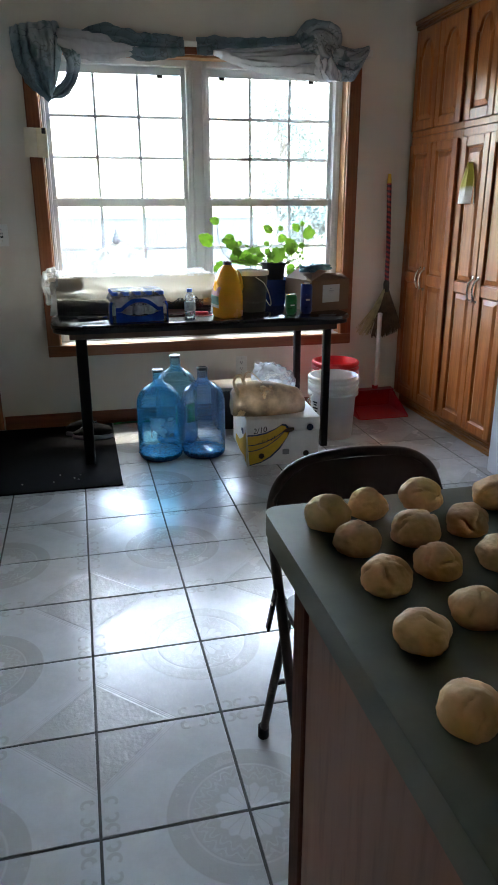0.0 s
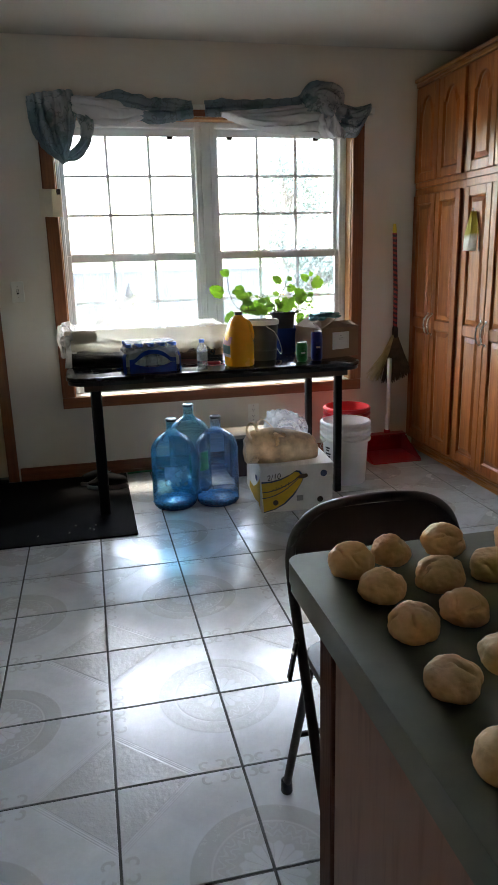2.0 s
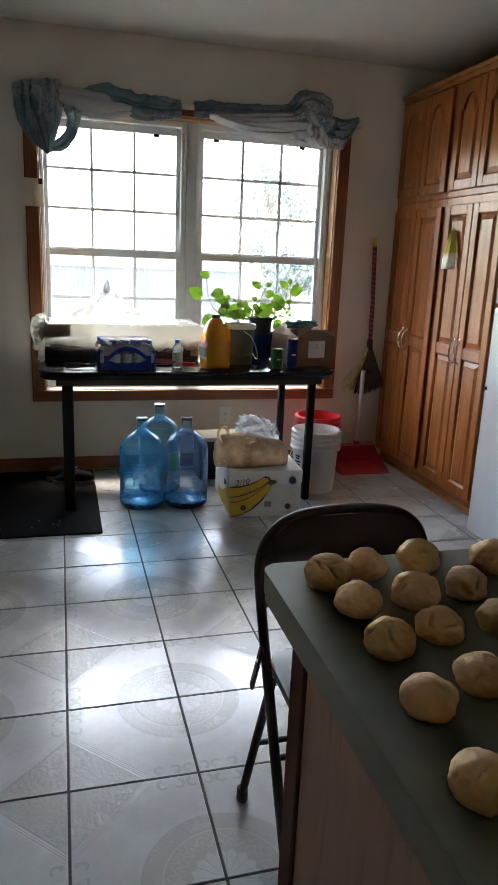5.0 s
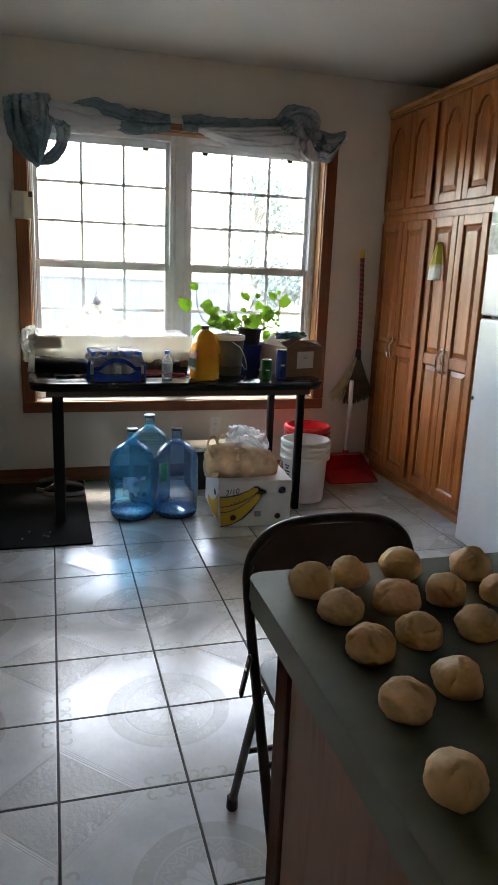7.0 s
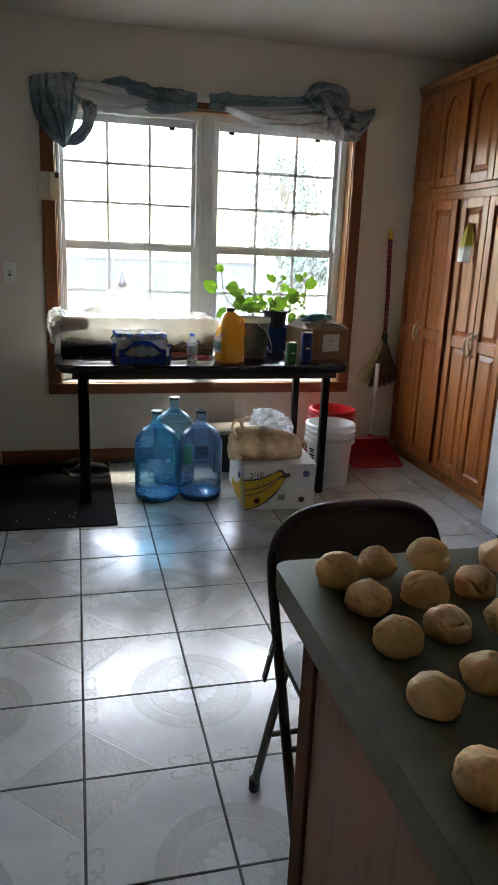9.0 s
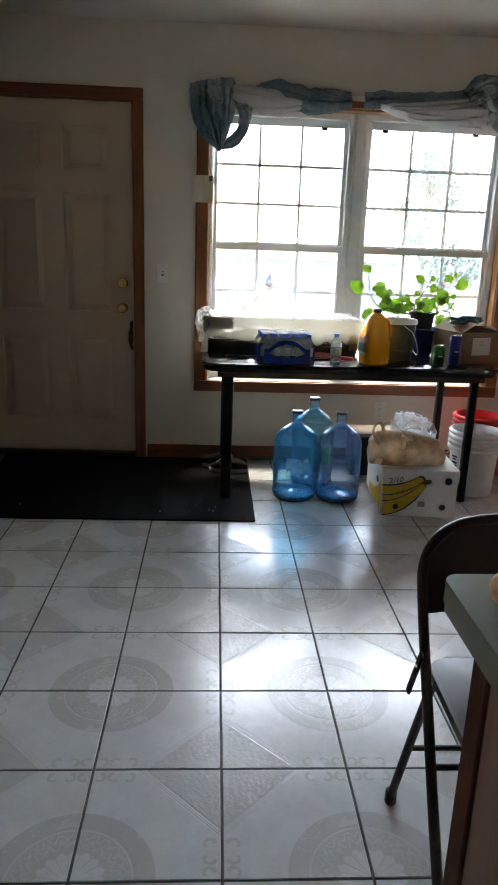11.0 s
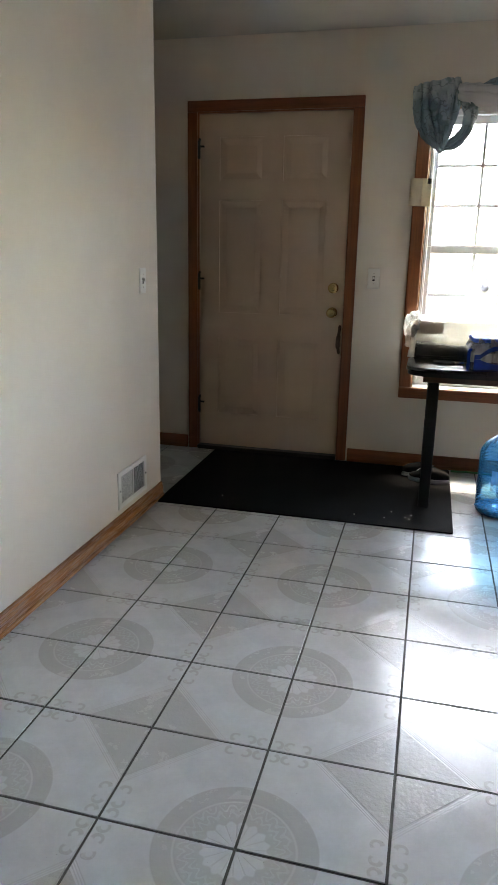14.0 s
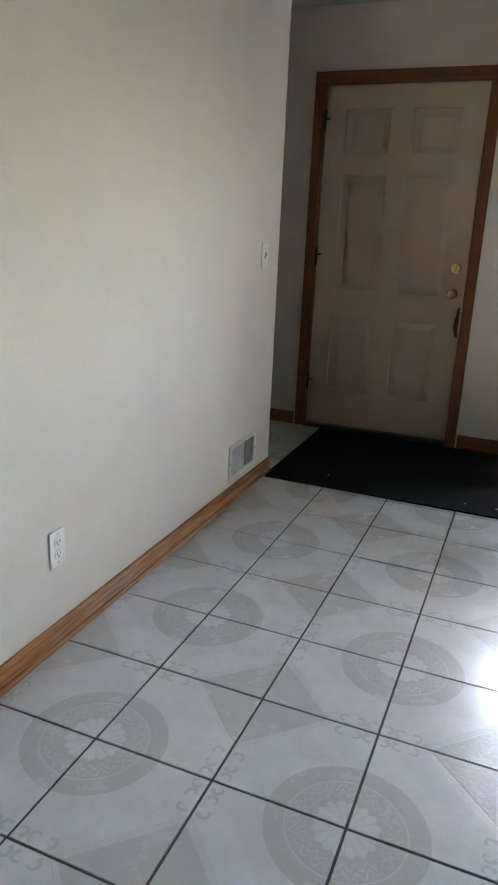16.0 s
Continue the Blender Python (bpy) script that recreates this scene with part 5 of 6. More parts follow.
sb = thing("small_water_bottle", pose(0.60, 1.43, TZ), "small clear water bottle with blue cap on the table", "water bottle")
o = small_bottle(sb)

# juice jug
JUICE = plain("orange_juice", (0.90, 0.42, 0.02), 0.25, vary=0.10, scale=10, relief=0.0, sub=0.4)
jug = thing("juice_jug", pose(0.795, 1.40, TZ, 0, 0, 8), "full jug of orange juice with moulded handle and dark cap", "jug")
sq = lambda a, z: 1 / (abs(math.cos(a)) ** 3.2 + abs(math.sin(a)) ** 3.2) ** (1 / 3.2)
prof = [(0.0, 0.004), (0.062, 0.0), (0.071, 0.008), (0.073, 0.03), (0.0725, 0.10), (0.0725, 0.125), (0.068, 0.155), (0.060, 0.19), (0.052, 0.222), (0.042, 0.245), (0.028, 0.258), (0.021, 0.264), (0.020, 0.270)]
js = Shape().lathe(prof, 40, cap=False, wob=lambda a, z: (sq(a, z) if z < 0.2 else 1 + (sq(a, z) - 1) * max(0, (0.258 - z) / 0.058)) * (1 - (0.16 * math.exp(-((z - 0.165) / 0.03) ** 2) * max(0, math.cos(a)) ** 4)))
part("body", js, JUICE, jug, smooth=True)
part("handle", Shape().tube(smoothed([(0.032, 0, 0.238), (0.058, 0, 0.222), (0.072, 0, 0.185), (0.076, 0, 0.15), (0.066, 0, 0.125)], 5), 0.011, 10), JUICE, jug, smooth=True)
part("cap", Shape().lathe([(0.023, 0.266), (0.023, 0.280), (0.021, 0.284), (0, 0.284)], 24), plain("brown_cap", (0.05, 0.025, 0.015), 0.4), jug, "dark screw cap", True)
lab = [(-0.070, -0.062), (-0.0745, -0.04), (-0.075, 0.0), (-0.0745, 0.04)]
for nm, mt, z0, z1 in (("label", plain("label_green", (0.02, 0.09, 0.05), 0.5, vary=0.4, scale=50), 0.07, 0.115), ("label_top", plain("label_orange", (0.28, 0.06, 0.03), 0.5, vary=0.4, scale=50), 0.116, 0.160), ("label_foot", plain("label_cream", (0.45, 0.43, 0.35), 0.5), 0.055, 0.0695)):
    vs = [(x - 0.0015 + (0.012 if z > 0.15 else 0), y, z) for x, y in lab for z in (z0, z1)]
    part(nm, Shape().add(vs, [(2 * i, 2 * i + 2, 2 * i + 3, 2 * i + 1) for i in range(3)]), mt, jug, "printed label panel")

# grey pail, planted pot
PAIL = plain("grey_pail_plastic", (0.10, 0.098, 0.092), 0.4, vary=0.15, relief=0.05)
pail = thing("pail", pose(0.968, 1.585, TZ), "grey plastic pail with white rim and wire handle", "pail")
part("shell", Shape().lathe([(0.0, 0.003), (0.074, 0.0), (0.077, 0.004), (0.088, 0.20), (0.086, 0.20), (0.075, 0.010), (0.0, 0.008)], 36, cap=False), PAIL, pail, smooth=True)
part("rim", Shape().lathe([(0.086, 0.195), (0.093, 0.195), (0.095, 0.212), (0.091, 0.220), (0.084, 0.218)], 36, cap=False), PLATE, pail, "white rim", True)
part("fill", Shape().lathe([(0.0, 0.198), (0.05, 0.2), (0.085, 0.196)], 30, cap=False), PLATE, pail, "white lid", True)
part("bail", Shape().tube([(0.106 * max(0.0, math.sin(radians(a))) ** 0.5, -0.097 * math.cos(radians(a)), 0.19 - 0.165 * math.sin(radians(a))) for a in range(0, 181, 10)], 0.0026, 6), PLATE, pail, "white wire handle")
part("band", Shape().lathe([(0.0785, 0.050), (0.0825, 0.051), (0.083, 0.056), (0.079, 0.058)], 36, cap=False), PAIL, pail, smooth=True)
BLUEP = plain("blue_glazed_pot", (0.012, 0.035, 0.16), 0.2, vary=0.2, relief=0.02)
pot = thing("potted_plant", pose(1.15, 1.80, TZ), "leafy green plant in a black pot set in a blue planter", "plant")
part("planter", Shape().lathe([(0.0, 0.002), (0.07, 0.0), (0.088, 0.02), (0.104, 0.11), (0.114, 0.15), (0.110, 0.153), (0.098, 0.11), (0.0, 0.08)], 40, cap=False), BLUEP, pot, "glossy dark blue planter", True)
part("pot", Shape().lathe([(0.055, 0.085), (0.070, 0.225), (0.075, 0.225), (0.075, 0.242), (0.069, 0.242), (0.062, 0.215), (0, 0.215)], 36, cap=False), BLACK, pot, "black nursery pot", True)
part("soil", Shape().lathe([(0.0, 0.228), (0.04, 0.226), (0.069, 0.222)], 24, cap=False, wob=lambda a, z: 1), SOIL, pot)
m_, nt, b_ = nodes("plant_leaf")
mx, tl = nt.nodes.new("ShaderNodeMixShader"), nt.nodes.new("ShaderNodeBsdfTranslucent")
inf = nt.nodes.new("ShaderNodeObjectInfo")
lc = mixc(nt, inf.outputs["Random"], (0.08, 0.16, 0.03), (0.13, 0.24, 0.045))
lc = mixc(nt, math_node(nt, "MULTIPLY", noise_node(nt, 60, 3), 0.35), lc, (0.07, 0.13, 0.03))
nt.links.new(lc, b_.inputs["Base Color"])
tl.inputs[0].default_value = (0.085, 0.17, 0.012, 1)
mx.inputs[0].default_value = 0.5
nt.links.new(b_.outputs[0], mx.inputs[1])
nt.links.new(tl.outputs[0], mx.inputs[2])
nt.links.new(mx.outputs[0], nt.nodes["Material Output"].inputs[0])
LEAF = m_
STEM = plain("plant_stem", (0.07, 0.07, 0.03), 0.6)
vs, fs = [], []
rings, around = 4, 36
vs.append((0, 0, 0))
for r in range(1, rings + 1):
    for i in range(around):
        a = 2 * math.pi * i / around
        tip, notch = max(0.0, math.cos(a)) ** 9, max(0.0, -math.cos(a)) ** 14
        q = r / rings * (1 + 0.055 * (-1) ** (i // 2) * (r == rings) * (1 - tip)) * (0.98 + 0.13 * tip - 0.20 * notch)
        sag = (r / rings) ** 2
        vs.append((q * math.cos(a) * 1.08, q * math.sin(a) * 0.88, sag * (0.10 * math.sin(3 * a + 0.6) - 0.14 * max(0.0, math.cos(a)) - 0.05) + 0.11 * abs(math.sin(a)) * r / rings))
fs += [(0, 1 + i, 1 + (i + 1) % around) for i in range(around)]
for r in range(rings - 1):
    for i in range(around):
        j = (i + 1) % around
        fs.append((1 + r * around + i, 1 + (r + 1) * around + i, 1 + (r + 1) * around + j, 1 + r * around + j))
leaf0 = part("leaf", Shape().add(vs, fs), LEAF, pot, smooth=True)
STEMS = [[(-0.02, 0, 0.22), (-0.19, -0.01, 0.24), (-0.28, -0.02, 0.28), (-0.32, -0.03, 0.35), (-0.335, -0.03, 0.45)],
         [(-0.05, -0.02, 0.22), (-0.20, -0.05, 0.26), (-0.29, -0.06, 0.24), (-0.32, -0.06, 0.20)],
         [(-0.03, 0.02, 0.22), (-0.05, 0.0, 0.28), (-0.01, -0.02, 0.35), (0.015, -0.03, 0.41)],
         [(-0.04, 0.0, 0.22), (-0.07, 0.03, 0.30), (-0.095, 0.04, 0.37)],
         [(-0.06, 0.02, 0.22), (-0.12, 0.03, 0.30), (-0.105, 0.04, 0.345)],
         [(0.03, 0, 0.22), (0.10, -0.01, 0.25), (0.155, -0.02, 0.27), (0.17, -0.03, 0.34), (0.165, -0.03, 0.41)],
         [(0.04, -0.02, 0.22), (0.11, -0.04, 0.25), (0.145, -0.05, 0.24), (0.13, -0.05, 0.19)]]
LEAVES = [(-0.349, 0.461, 0.029), (-0.396, 0.359, 0.047), (-0.267, 0.362, 0.039), (-0.239, 0.328, 0.043), (-0.222, 0.296, 0.034), (-0.197, 0.336, 0.018), (-0.163, 0.323, 0.013), (-0.323, 0.214, 0.040),
          (-0.166, 0.278, 0.034), (-0.132, 0.299, 0.027), (-0.228, 0.256, 0.038), (-0.093, 0.301, 0.022), (-0.138, 0.251, 0.038), (-0.082, 0.251, 0.029), (-0.037, 0.412, 0.035), (0.024, 0.421, 0.020),
          (0.045, 0.365, 0.029), (-0.052, 0.336, 0.019), (0.015, 0.280, 0.053), (-0.039, 0.262, 0.011), (0.117, 0.421, 0.029), (0.17, 0.442, 0.018), (0.204, 0.394, 0.045), (0.108, 0.331, 0.038),
          (0.114, 0.309, 0.047), (0.097, 0.286, 0.029), (0.133, 0.283, 0.013), (0.159, 0.253, 0.011), (0.086, 0.225, 0.011), (0.069, 0.256, 0.013), (0.114, 0.193, 0.031), (0.148, 0.193, 0.022), (0.092, 0.170, 0.024),
          (-0.188, 0.246, 0.034), (-0.116, 0.235, 0.029), (0.002, 0.232, 0.016), (-0.166, 0.235, 0.029)]
rnd = random.Random(21)
curves = [[Vector(p) for p in smoothed(st, 6)] for st in STEMS]
for c in curves:
    part("stem", Shape().tube(c, [0.0036 - 0.0016 * i / len(c) for i in range(len(c))], 6), STEM, pot, smooth=True)
more = random.Random(77)
LEAVES += [(more.uniform(-0.24, 0.02), more.uniform(0.235, 0.31), more.uniform(0.012, 0.026)) for _ in range(14)]
LEAVES += [(more.uniform(0.05, 0.17), more.uniform(0.18, 0.33), more.uniform(0.010, 0.022)) for _ in range(9)]
for k, (x, z, r) in enumerate(LEAVES):
    r *= 0.92
    o = leaf0 if k == 0 else new("leaf", leaf0.data)
    o.parent = pot
    p = Vector((x, rnd.uniform(-0.07, 0.02), z + 0.012))
    root = min((q for c in curves for q in c), key=lambda q: (q - p).length + max(0.0, q.z - p.z))
    away = math.degrees(math.atan2(p.x - root.x, 0.03))
    o.matrix_basis = pose(*p, rnd.uniform(48, 80), 0, rnd.uniform(-25, 25)) @ Matrix.Rotation(radians(rnd.uniform(40, 140) + 90 + away * 0.5), 4, "Z") @ Matrix.Diagonal((r, r, r, 1))
    part("petiole", Shape().tube(smoothed([root, (root + p) * 0.5 + Vector((0, 0, 0.008)), p], 4), 0.0016, 5), STEM, pot, smooth=True)

# cans, carton with a rag, small stuff
for nm, x, y, r, h_, col, lb in (("drink_can", 1.143, 1.405, 0.030, 0.108, (0.03, 0.22, 0.06), "small green metal drink can on the table"), ("drink_can", 1.232, 1.42, 0.0315, 0.16, (0.012, 0.03, 0.17), "tall dark blue metal drink can on the table")):
    c = thing(nm, pose(x, y, TZ), lb, "can", "drink cans")
    cm = plain(nm + "_paint", col, 0.3, 0.5, vary=0.35, scale=30)
    part("body", Shape().lathe([(0.0, 0.004), (r * 0.72, 0.0), (r * 0.8, 0.003), (r, 0.014), (r, h_ - 0.016), (r * 0.84, h_ - 0.004)], 28, cap=False), cm, c, smooth=True)
    lid = part("lid", Shape().lathe([(r * 0.82, h_ - 0.005), (r * 0.88, h_ - 0.003), (r * 0.88, h_), (r * 0.80, h_ - 0.003), (0, h_ - 0.004)], 28, cap=False), NICKEL, c, "bare metal lid", True)
    part("pull_tab", Shape().box(-0.006, 0.006, -0.004, 0.014, h_ - 0.0035, h_ - 0.0015, 0.0008), NICKEL, lid)
    for q in range(3):
        part("print_bar", Shape().box(-0.012, 0.010, -r - 0.0008, -r + 0.003, h_ * (0.30 + 0.14 * q), h_ * (0.36 + 0.14 * q), 0.0004), PLATE if q == 1 else cm, c)
CARD = plain("brown_cardboard", (0.21, 0.12, 0.065), 0.8, vary=0.12, scale=8, grain=220)
cb = thing("cardboard_box", pose(1.272, 1.455, TZ, 0, 0, 17), "open brown cardboard box with white label and raised flaps", "cardboard box")
bw, bd, bh = 0.255, 0.26, 0.165
part("box", Shape().box(0, bw, 0, 0.004, 0, bh).box(0, bw, bd - 0.004, bd, 0, bh).box(0, 0.004, 0.0041, bd - 0.0041, 0, bh).box(bw - 0.004, bw, 0.0041, bd - 0.0041, 0, bh).box(0.0041, bw - 0.0041, 0.0041, bd - 0.0041, 0, 0.004), CARD, cb)
part("flap", Shape().box(0, bw, 0, 0.004, 0, 0.085, 0.0005, pose(0, 0, bh, -70)), CARD, cb)
part("flap", Shape().box(0, 0.004, 0, bd, 0, 0.11, 0.0005, pose(0, 0, bh, 0, 62)), CARD, cb)
part("flap", Shape().box(-0.004, 0, 0, bd, 0, 0.085, 0.0005, pose(bw, 0, bh, 0, -72)), CARD, cb)
part("label", Shape().box(0.075, 0.19, -0.0012, -0.0002, 0.045, 0.14), plain("label_paper", (0.62, 0.60, 0.58), 0.7, vary=0.06), cb, "white paper shipping label")
for z, w in ((0.118, 0.012), (0.105, 0.03), (0.098, 0.022)):
    part("print_bar", Shape().box(0.132 - w / 2, 0.132 + w / 2, -0.0020, -0.0013, z, z + 0.003), plain("grey_print_ink", (0.3, 0.3, 0.3), 0.7), cb)
rag = tagged(part("snack_bag", lump(44, 0.085, 0.04, 0.03, 0.15, 4, amp=0.6, flat=0.6), plain("teal_film", (0.10, 0.30, 0.36), 0.35, vary=0.6, scale=25), smooth=True), "crumpled teal and white plastic packet lying on the box flaps", "packet")
rag.matrix_basis = pose(1.335, 1.59, TZ + 0.20, 0, 0, 15)
kn = thing("utility_knife", pose(0.66, 1.50, TZ, 0, 0, -20), "red-handled tool lying on the table", "tool")
part("handle", Shape().slab(rounded(-0.05, 0.05, -0.012, 0.012, 0.01, 4), 0.0, 0.018, 0.005), REDP, kn, smooth=True)
part("blade", Shape().box(0.051, 0.11, -0.006, 0.006, 0.006, 0.009, 0.001), DARKMETAL, kn)
cord = tagged(part("pink_cord", Shape().tube(smoothed([(0.63, 1.47, TZ + 0.003), (0.66, 1.44, TZ + 0.003), (0.70, 1.45, TZ + 0.003), (0.73, 1.49, TZ + 0.003)], 6), 0.003, 6), plain("pink_rubber", (0.65, 0.20, 0.22), 0.5), smooth=True), "thin pink cord lying on the table top", "cord")
dish = tagged(part("red_plate", Shape().lathe([(0.0, 0.001), (0.05, 0.0), (0.09, 0.012), (0.088, 0.015), (0.05, 0.004), (0, 0.004)], 30, cap=False), plain("maroon_ceramic", (0.22, 0.03, 0.035), 0.3), smooth=True), "dark red shallow plate on the table", "plate")
dish.matrix_basis = pose(0.53, 1.56, TZ)
tl_ = thing("pliers", pose(0.10, 1.47, TZ, 0, 0, 8), "black-handled pliers lying on the dark table top", "tool")
for q in (-1, 1):
    part("grip", Shape().tube(smoothed([(-0.075, q * 0.022, 0.009), (-0.03, q * 0.020, 0.009), (0.02, q * 0.008, 0.009), (0.03, 0, 0.009)], 4), [0.005] + [0.007] * 8 + [0.006] * 3 + [0.005], 8), BLACK, tl_, smooth=True)
part("jaw", Shape().slab([(0.028, -0.009), (0.05, -0.010), (0.085, -0.003), (0.085, 0.003), (0.05, 0.010), (0.028, 0.009)], 0.004, 0.014, 0.002), NICKEL, tl_, "bare steel jaw")

# ---------------------------------------------------------------- curtain over the window
m_, nt, b_ = nodes("printed_curtain")
n1, n2 = noise_node(nt, 9, 3), noise_node(nt, 3.5, 2)
vein = noise_node(nt, 16, 2, 0.5)
c = mixc(nt, ramp(nt, n2, 0.50, 0.60), (0.175, 0.245, 0.285), (0.36, 0.41, 0.45))
c = mixc(nt, math_node(nt, "MULTIPLY", ramp(nt, n1, 0.57, 0.62), 0.8), c, (0.09, 0.165, 0.165))
c = mixc(nt, math_node(nt, "MULTIPLY", ramp(nt, math_node(nt, "ABSOLUTE", math_node(nt, "SUBTRACT", vein, 0.5)), 0.024, 0.008), 0.55), c, (0.06, 0.07, 0.08))
weave = noise_node(nt, 700, 1)
nt.links.new(c, b_.inputs["Base Color"])
b_.inputs["Roughness"].default_value = 0.85
bump(nt, b_, weave, 0.2, 0.0006)


def sheer(m, tint, share):
    """Lets some of the light behind a cloth through it."""
    nt = m.node_tree
    tl, mx = nt.nodes.new("ShaderNodeBsdfTranslucent"), nt.nodes.new("ShaderNodeMixShader")
    tl.inputs[0].default_value, mx.inputs[0].default_value = (*tint, 1), share
    nt.links.new(nt.nodes["Principled BSDF"].outputs[0], mx.inputs[1])
    nt.links.new(tl.outputs[0], mx.inputs[2])
    nt.links.new(mx.outputs[0], nt.nodes["Material Output"].inputs[0])
    return m


CURT = sheer(m_, (0.36, 0.46, 0.50), 0.14)
LINING = sheer(plain("curtain_lining", (0.58, 0.60, 0.61), 0.85, vary=0.08, scale=8, grain=500, relief=0.2), (0.64, 0.66, 0.66), 0.2)


def drape(pts, radii, seed, folds=9, depth=0.22, flat=0.55, twist=2.0, seg=96, n=16, into=None):
    """Bunched cloth: a thick roll along a line with folds that wind round it."""
    line = smoothed(pts, n)
    rr = smoothed([(r, 0, 0) for r in radii], n)
    vs, fs = [], []
    for k, p in enumerate(line):
        d = (line[min(k + 1, len(line) - 1)] - line[max(k - 1, 0)]).normalized()
        side = Vector((0, -1, 0))
        up = d.cross(side).normalized()
        t = k / (len(line) - 1)
        for i in range(seg):
            a = 2 * math.pi * i / seg
            q = Vector((math.cos(a) * 1.3 + seed, math.sin(a) * 1.3, t * 2.2))
            w = abs(math.sin(0.36 * folds * a + twist * 3.14 * t + 1.6 * noise.noise(q) + 0.6 * noise.noise(q * 2.3)))
            f = 1 - depth * 1.1 + depth * 1.9 * w ** 0.75 + 0.22 * noise.noise(q * 0.7) + 0.05 * noise.noise(q * 3)
            c = p + (side * math.cos(a) * flat + up * math.sin(a)) * rr[k].x * f
            g = c * 11 + Vector((seed, 0, 0))
            fine = abs(noise.noise(g)) + 0.6 * abs(noise.noise(g * 2.1))
            vs.append(c + (side * math.cos(a) * flat + up * math.sin(a)) * (0.016 * fine - 0.006))
    for k in range(len(line) - 1):
        for i in range(seg):
            j = (i + 1) % seg
            fs.append((k * seg + i, k * seg + j, (k + 1) * seg + j, (k + 1) * seg + i))
    return (into or Shape()).add(vs, fs + [tuple(range(seg)), tuple(range((len(line) - 1) * seg, len(line) * seg))])


def pleated(a, b, folds, depth, seed, y=2.02, bulge=0.04, fan=0.0, n=64):
    """Gathered cloth between two edges (x, z): folds run along the edges, creased and uneven."""
    la, lb = smoothed([(x, 0, z) for x, z in a], 12), smoothed([(x, 0, z) for x, z in b], 12)
    m = min(len(la), len(lb))
    vs, fs = [], []
    for back in (0, 1):
        for k in range(m):
            t = k / (m - 1)
            for i in range(n + 1):
                u = i / n
                p = la[k].lerp(lb[k], u)
                q = Vector((u * 3.1 + seed, t * 1.4, seed * 0.7))
                f = math.pi * folds * (u + fan * (t - 0.5) * u * (1 - u)) + 3.2 * noise.noise(q) + 1.2 * noise.noise(q * 2.7)
                w = abs(math.sin(f)) ** 0.7 * (0.65 + 0.5 * noise.noise(q * 1.9))
                edge = min(1.0, 6 * min(u, 1 - u))
                off = -bulge * math.sin(math.pi * u) - depth * w * edge * (0.35 + 0.65 * math.sin(math.pi * min(1.0, 0.12 + 0.8 * t)))
                fine = 0.004 * noise.noise(Vector((p.x * 40, seed, p.z * 40)))
                vs.append((p.x + fine, y + (off + fine if not back else 0.006), p.z + 0.25 * depth * (w - 0.4) * edge + fine))
    st = m * (n + 1)
    for back in (0, 1):
        for k in range(m - 1):
            for i in range(n):
                c = back * st + k * (n + 1) + i
                fs.append((c, c + 1, c + n + 2, c + n + 1))
    for k in range(m - 1):
        for i in (0, n):
            c = k * (n + 1) + i
            fs.append((c, c + n + 1, c + n + 1 + st, c + st))
    for i in range(n):
        for k in (0, m - 1):
            c = k * (n + 1) + i
            fs.append((c, c + 1, c + 1 + st, c + st))
    return Shape().add(vs, fs)


CY = 2.035
rod = thing("curtain_rod", pose(0, 0, 0), "thin white curtain rod above the window", "curtain rod")
part("rod", Shape().box(-0.17, 1.79, 2.03, 2.038, 2.12, 2.148, 0.003), PLATE, rod)
for x in (-0.17, 1.79):
    part("bracket", Shape().box(x - 0.012, x + 0.012, 2.03, 2.1095, 2.115, 2.15, 0.004), PLATE, rod)
cl = thing("curtain", pose(0, 0, 0), "blue-grey printed valance knotted at its end, with pale lining", "curtain", "curtains")
part("knot", pleated([(-0.203, 2.168), (-0.200, 2.09), (-0.188, 2.0), (-0.140, 1.91), (-0.085, 1.865), (-0.030, 1.826)], [(0.042, 2.206), (0.058, 2.135), (0.050, 2.05), (0.028, 1.96), (0.002, 1.885), (-0.020, 1.832)], 5.0, 0.045, 4, 2.03, 0.05), CURT, cl, smooth=True)
part("hanging_loop", drape([(0.055, CY, 2.13), (0.10, CY - 0.02, 2.075), (0.112, CY - 0.022, 2.01), (0.085, CY - 0.02, 1.93), (0.03, CY - 0.01, 1.875), (-0.02, CY, 1.855)], [0.035, 0.036, 0.033, 0.031, 0.028, 0.016], 7, 5, 0.26, 0.7, 0.6), CURT, cl, smooth=True)
part("swag", drape([(0.15, CY, 2.155), (0.26, CY - 0.01, 2.155), (0.36, CY - 0.01, 2.135), (0.46, CY, 2.112), (0.58, CY, 2.108), (0.70, CY, 2.118)], [0.014, 0.044, 0.055, 0.054, 0.050, 0.040], 3, 8, 0.32, 0.45, 1.2), CURT, cl, smooth=True)
part("lining", drape([(0.03, CY - 0.015, 2.135), (0.11, CY - 0.022, 2.115), (0.20, CY - 0.026, 2.095), (0.30, CY - 0.024, 2.088), (0.40, CY - 0.014, 2.092), (0.46, CY - 0.01, 2.095)], [0.040, 0.058, 0.060, 0.050, 0.030, 0.012], 11, 7, 0.24, 0.5, 0.8), LINING, cl, "white lining turned outward", True)
cr = thing("curtain", pose(0, 0, 0), "blue-grey printed valance twisted into a knot, with pale lining", "curtain", "curtains")
part("swag", drape([(0.772, CY, 2.125), (0.90, CY, 2.132), (1.05, CY, 2.138), (1.20, CY, 2.142), (1.34, CY, 2.15)], [0.036, 0.038, 0.038, 0.038, 0.044], 5, 8, 0.32, 0.5, 1.0), CURT, cr, smooth=True)
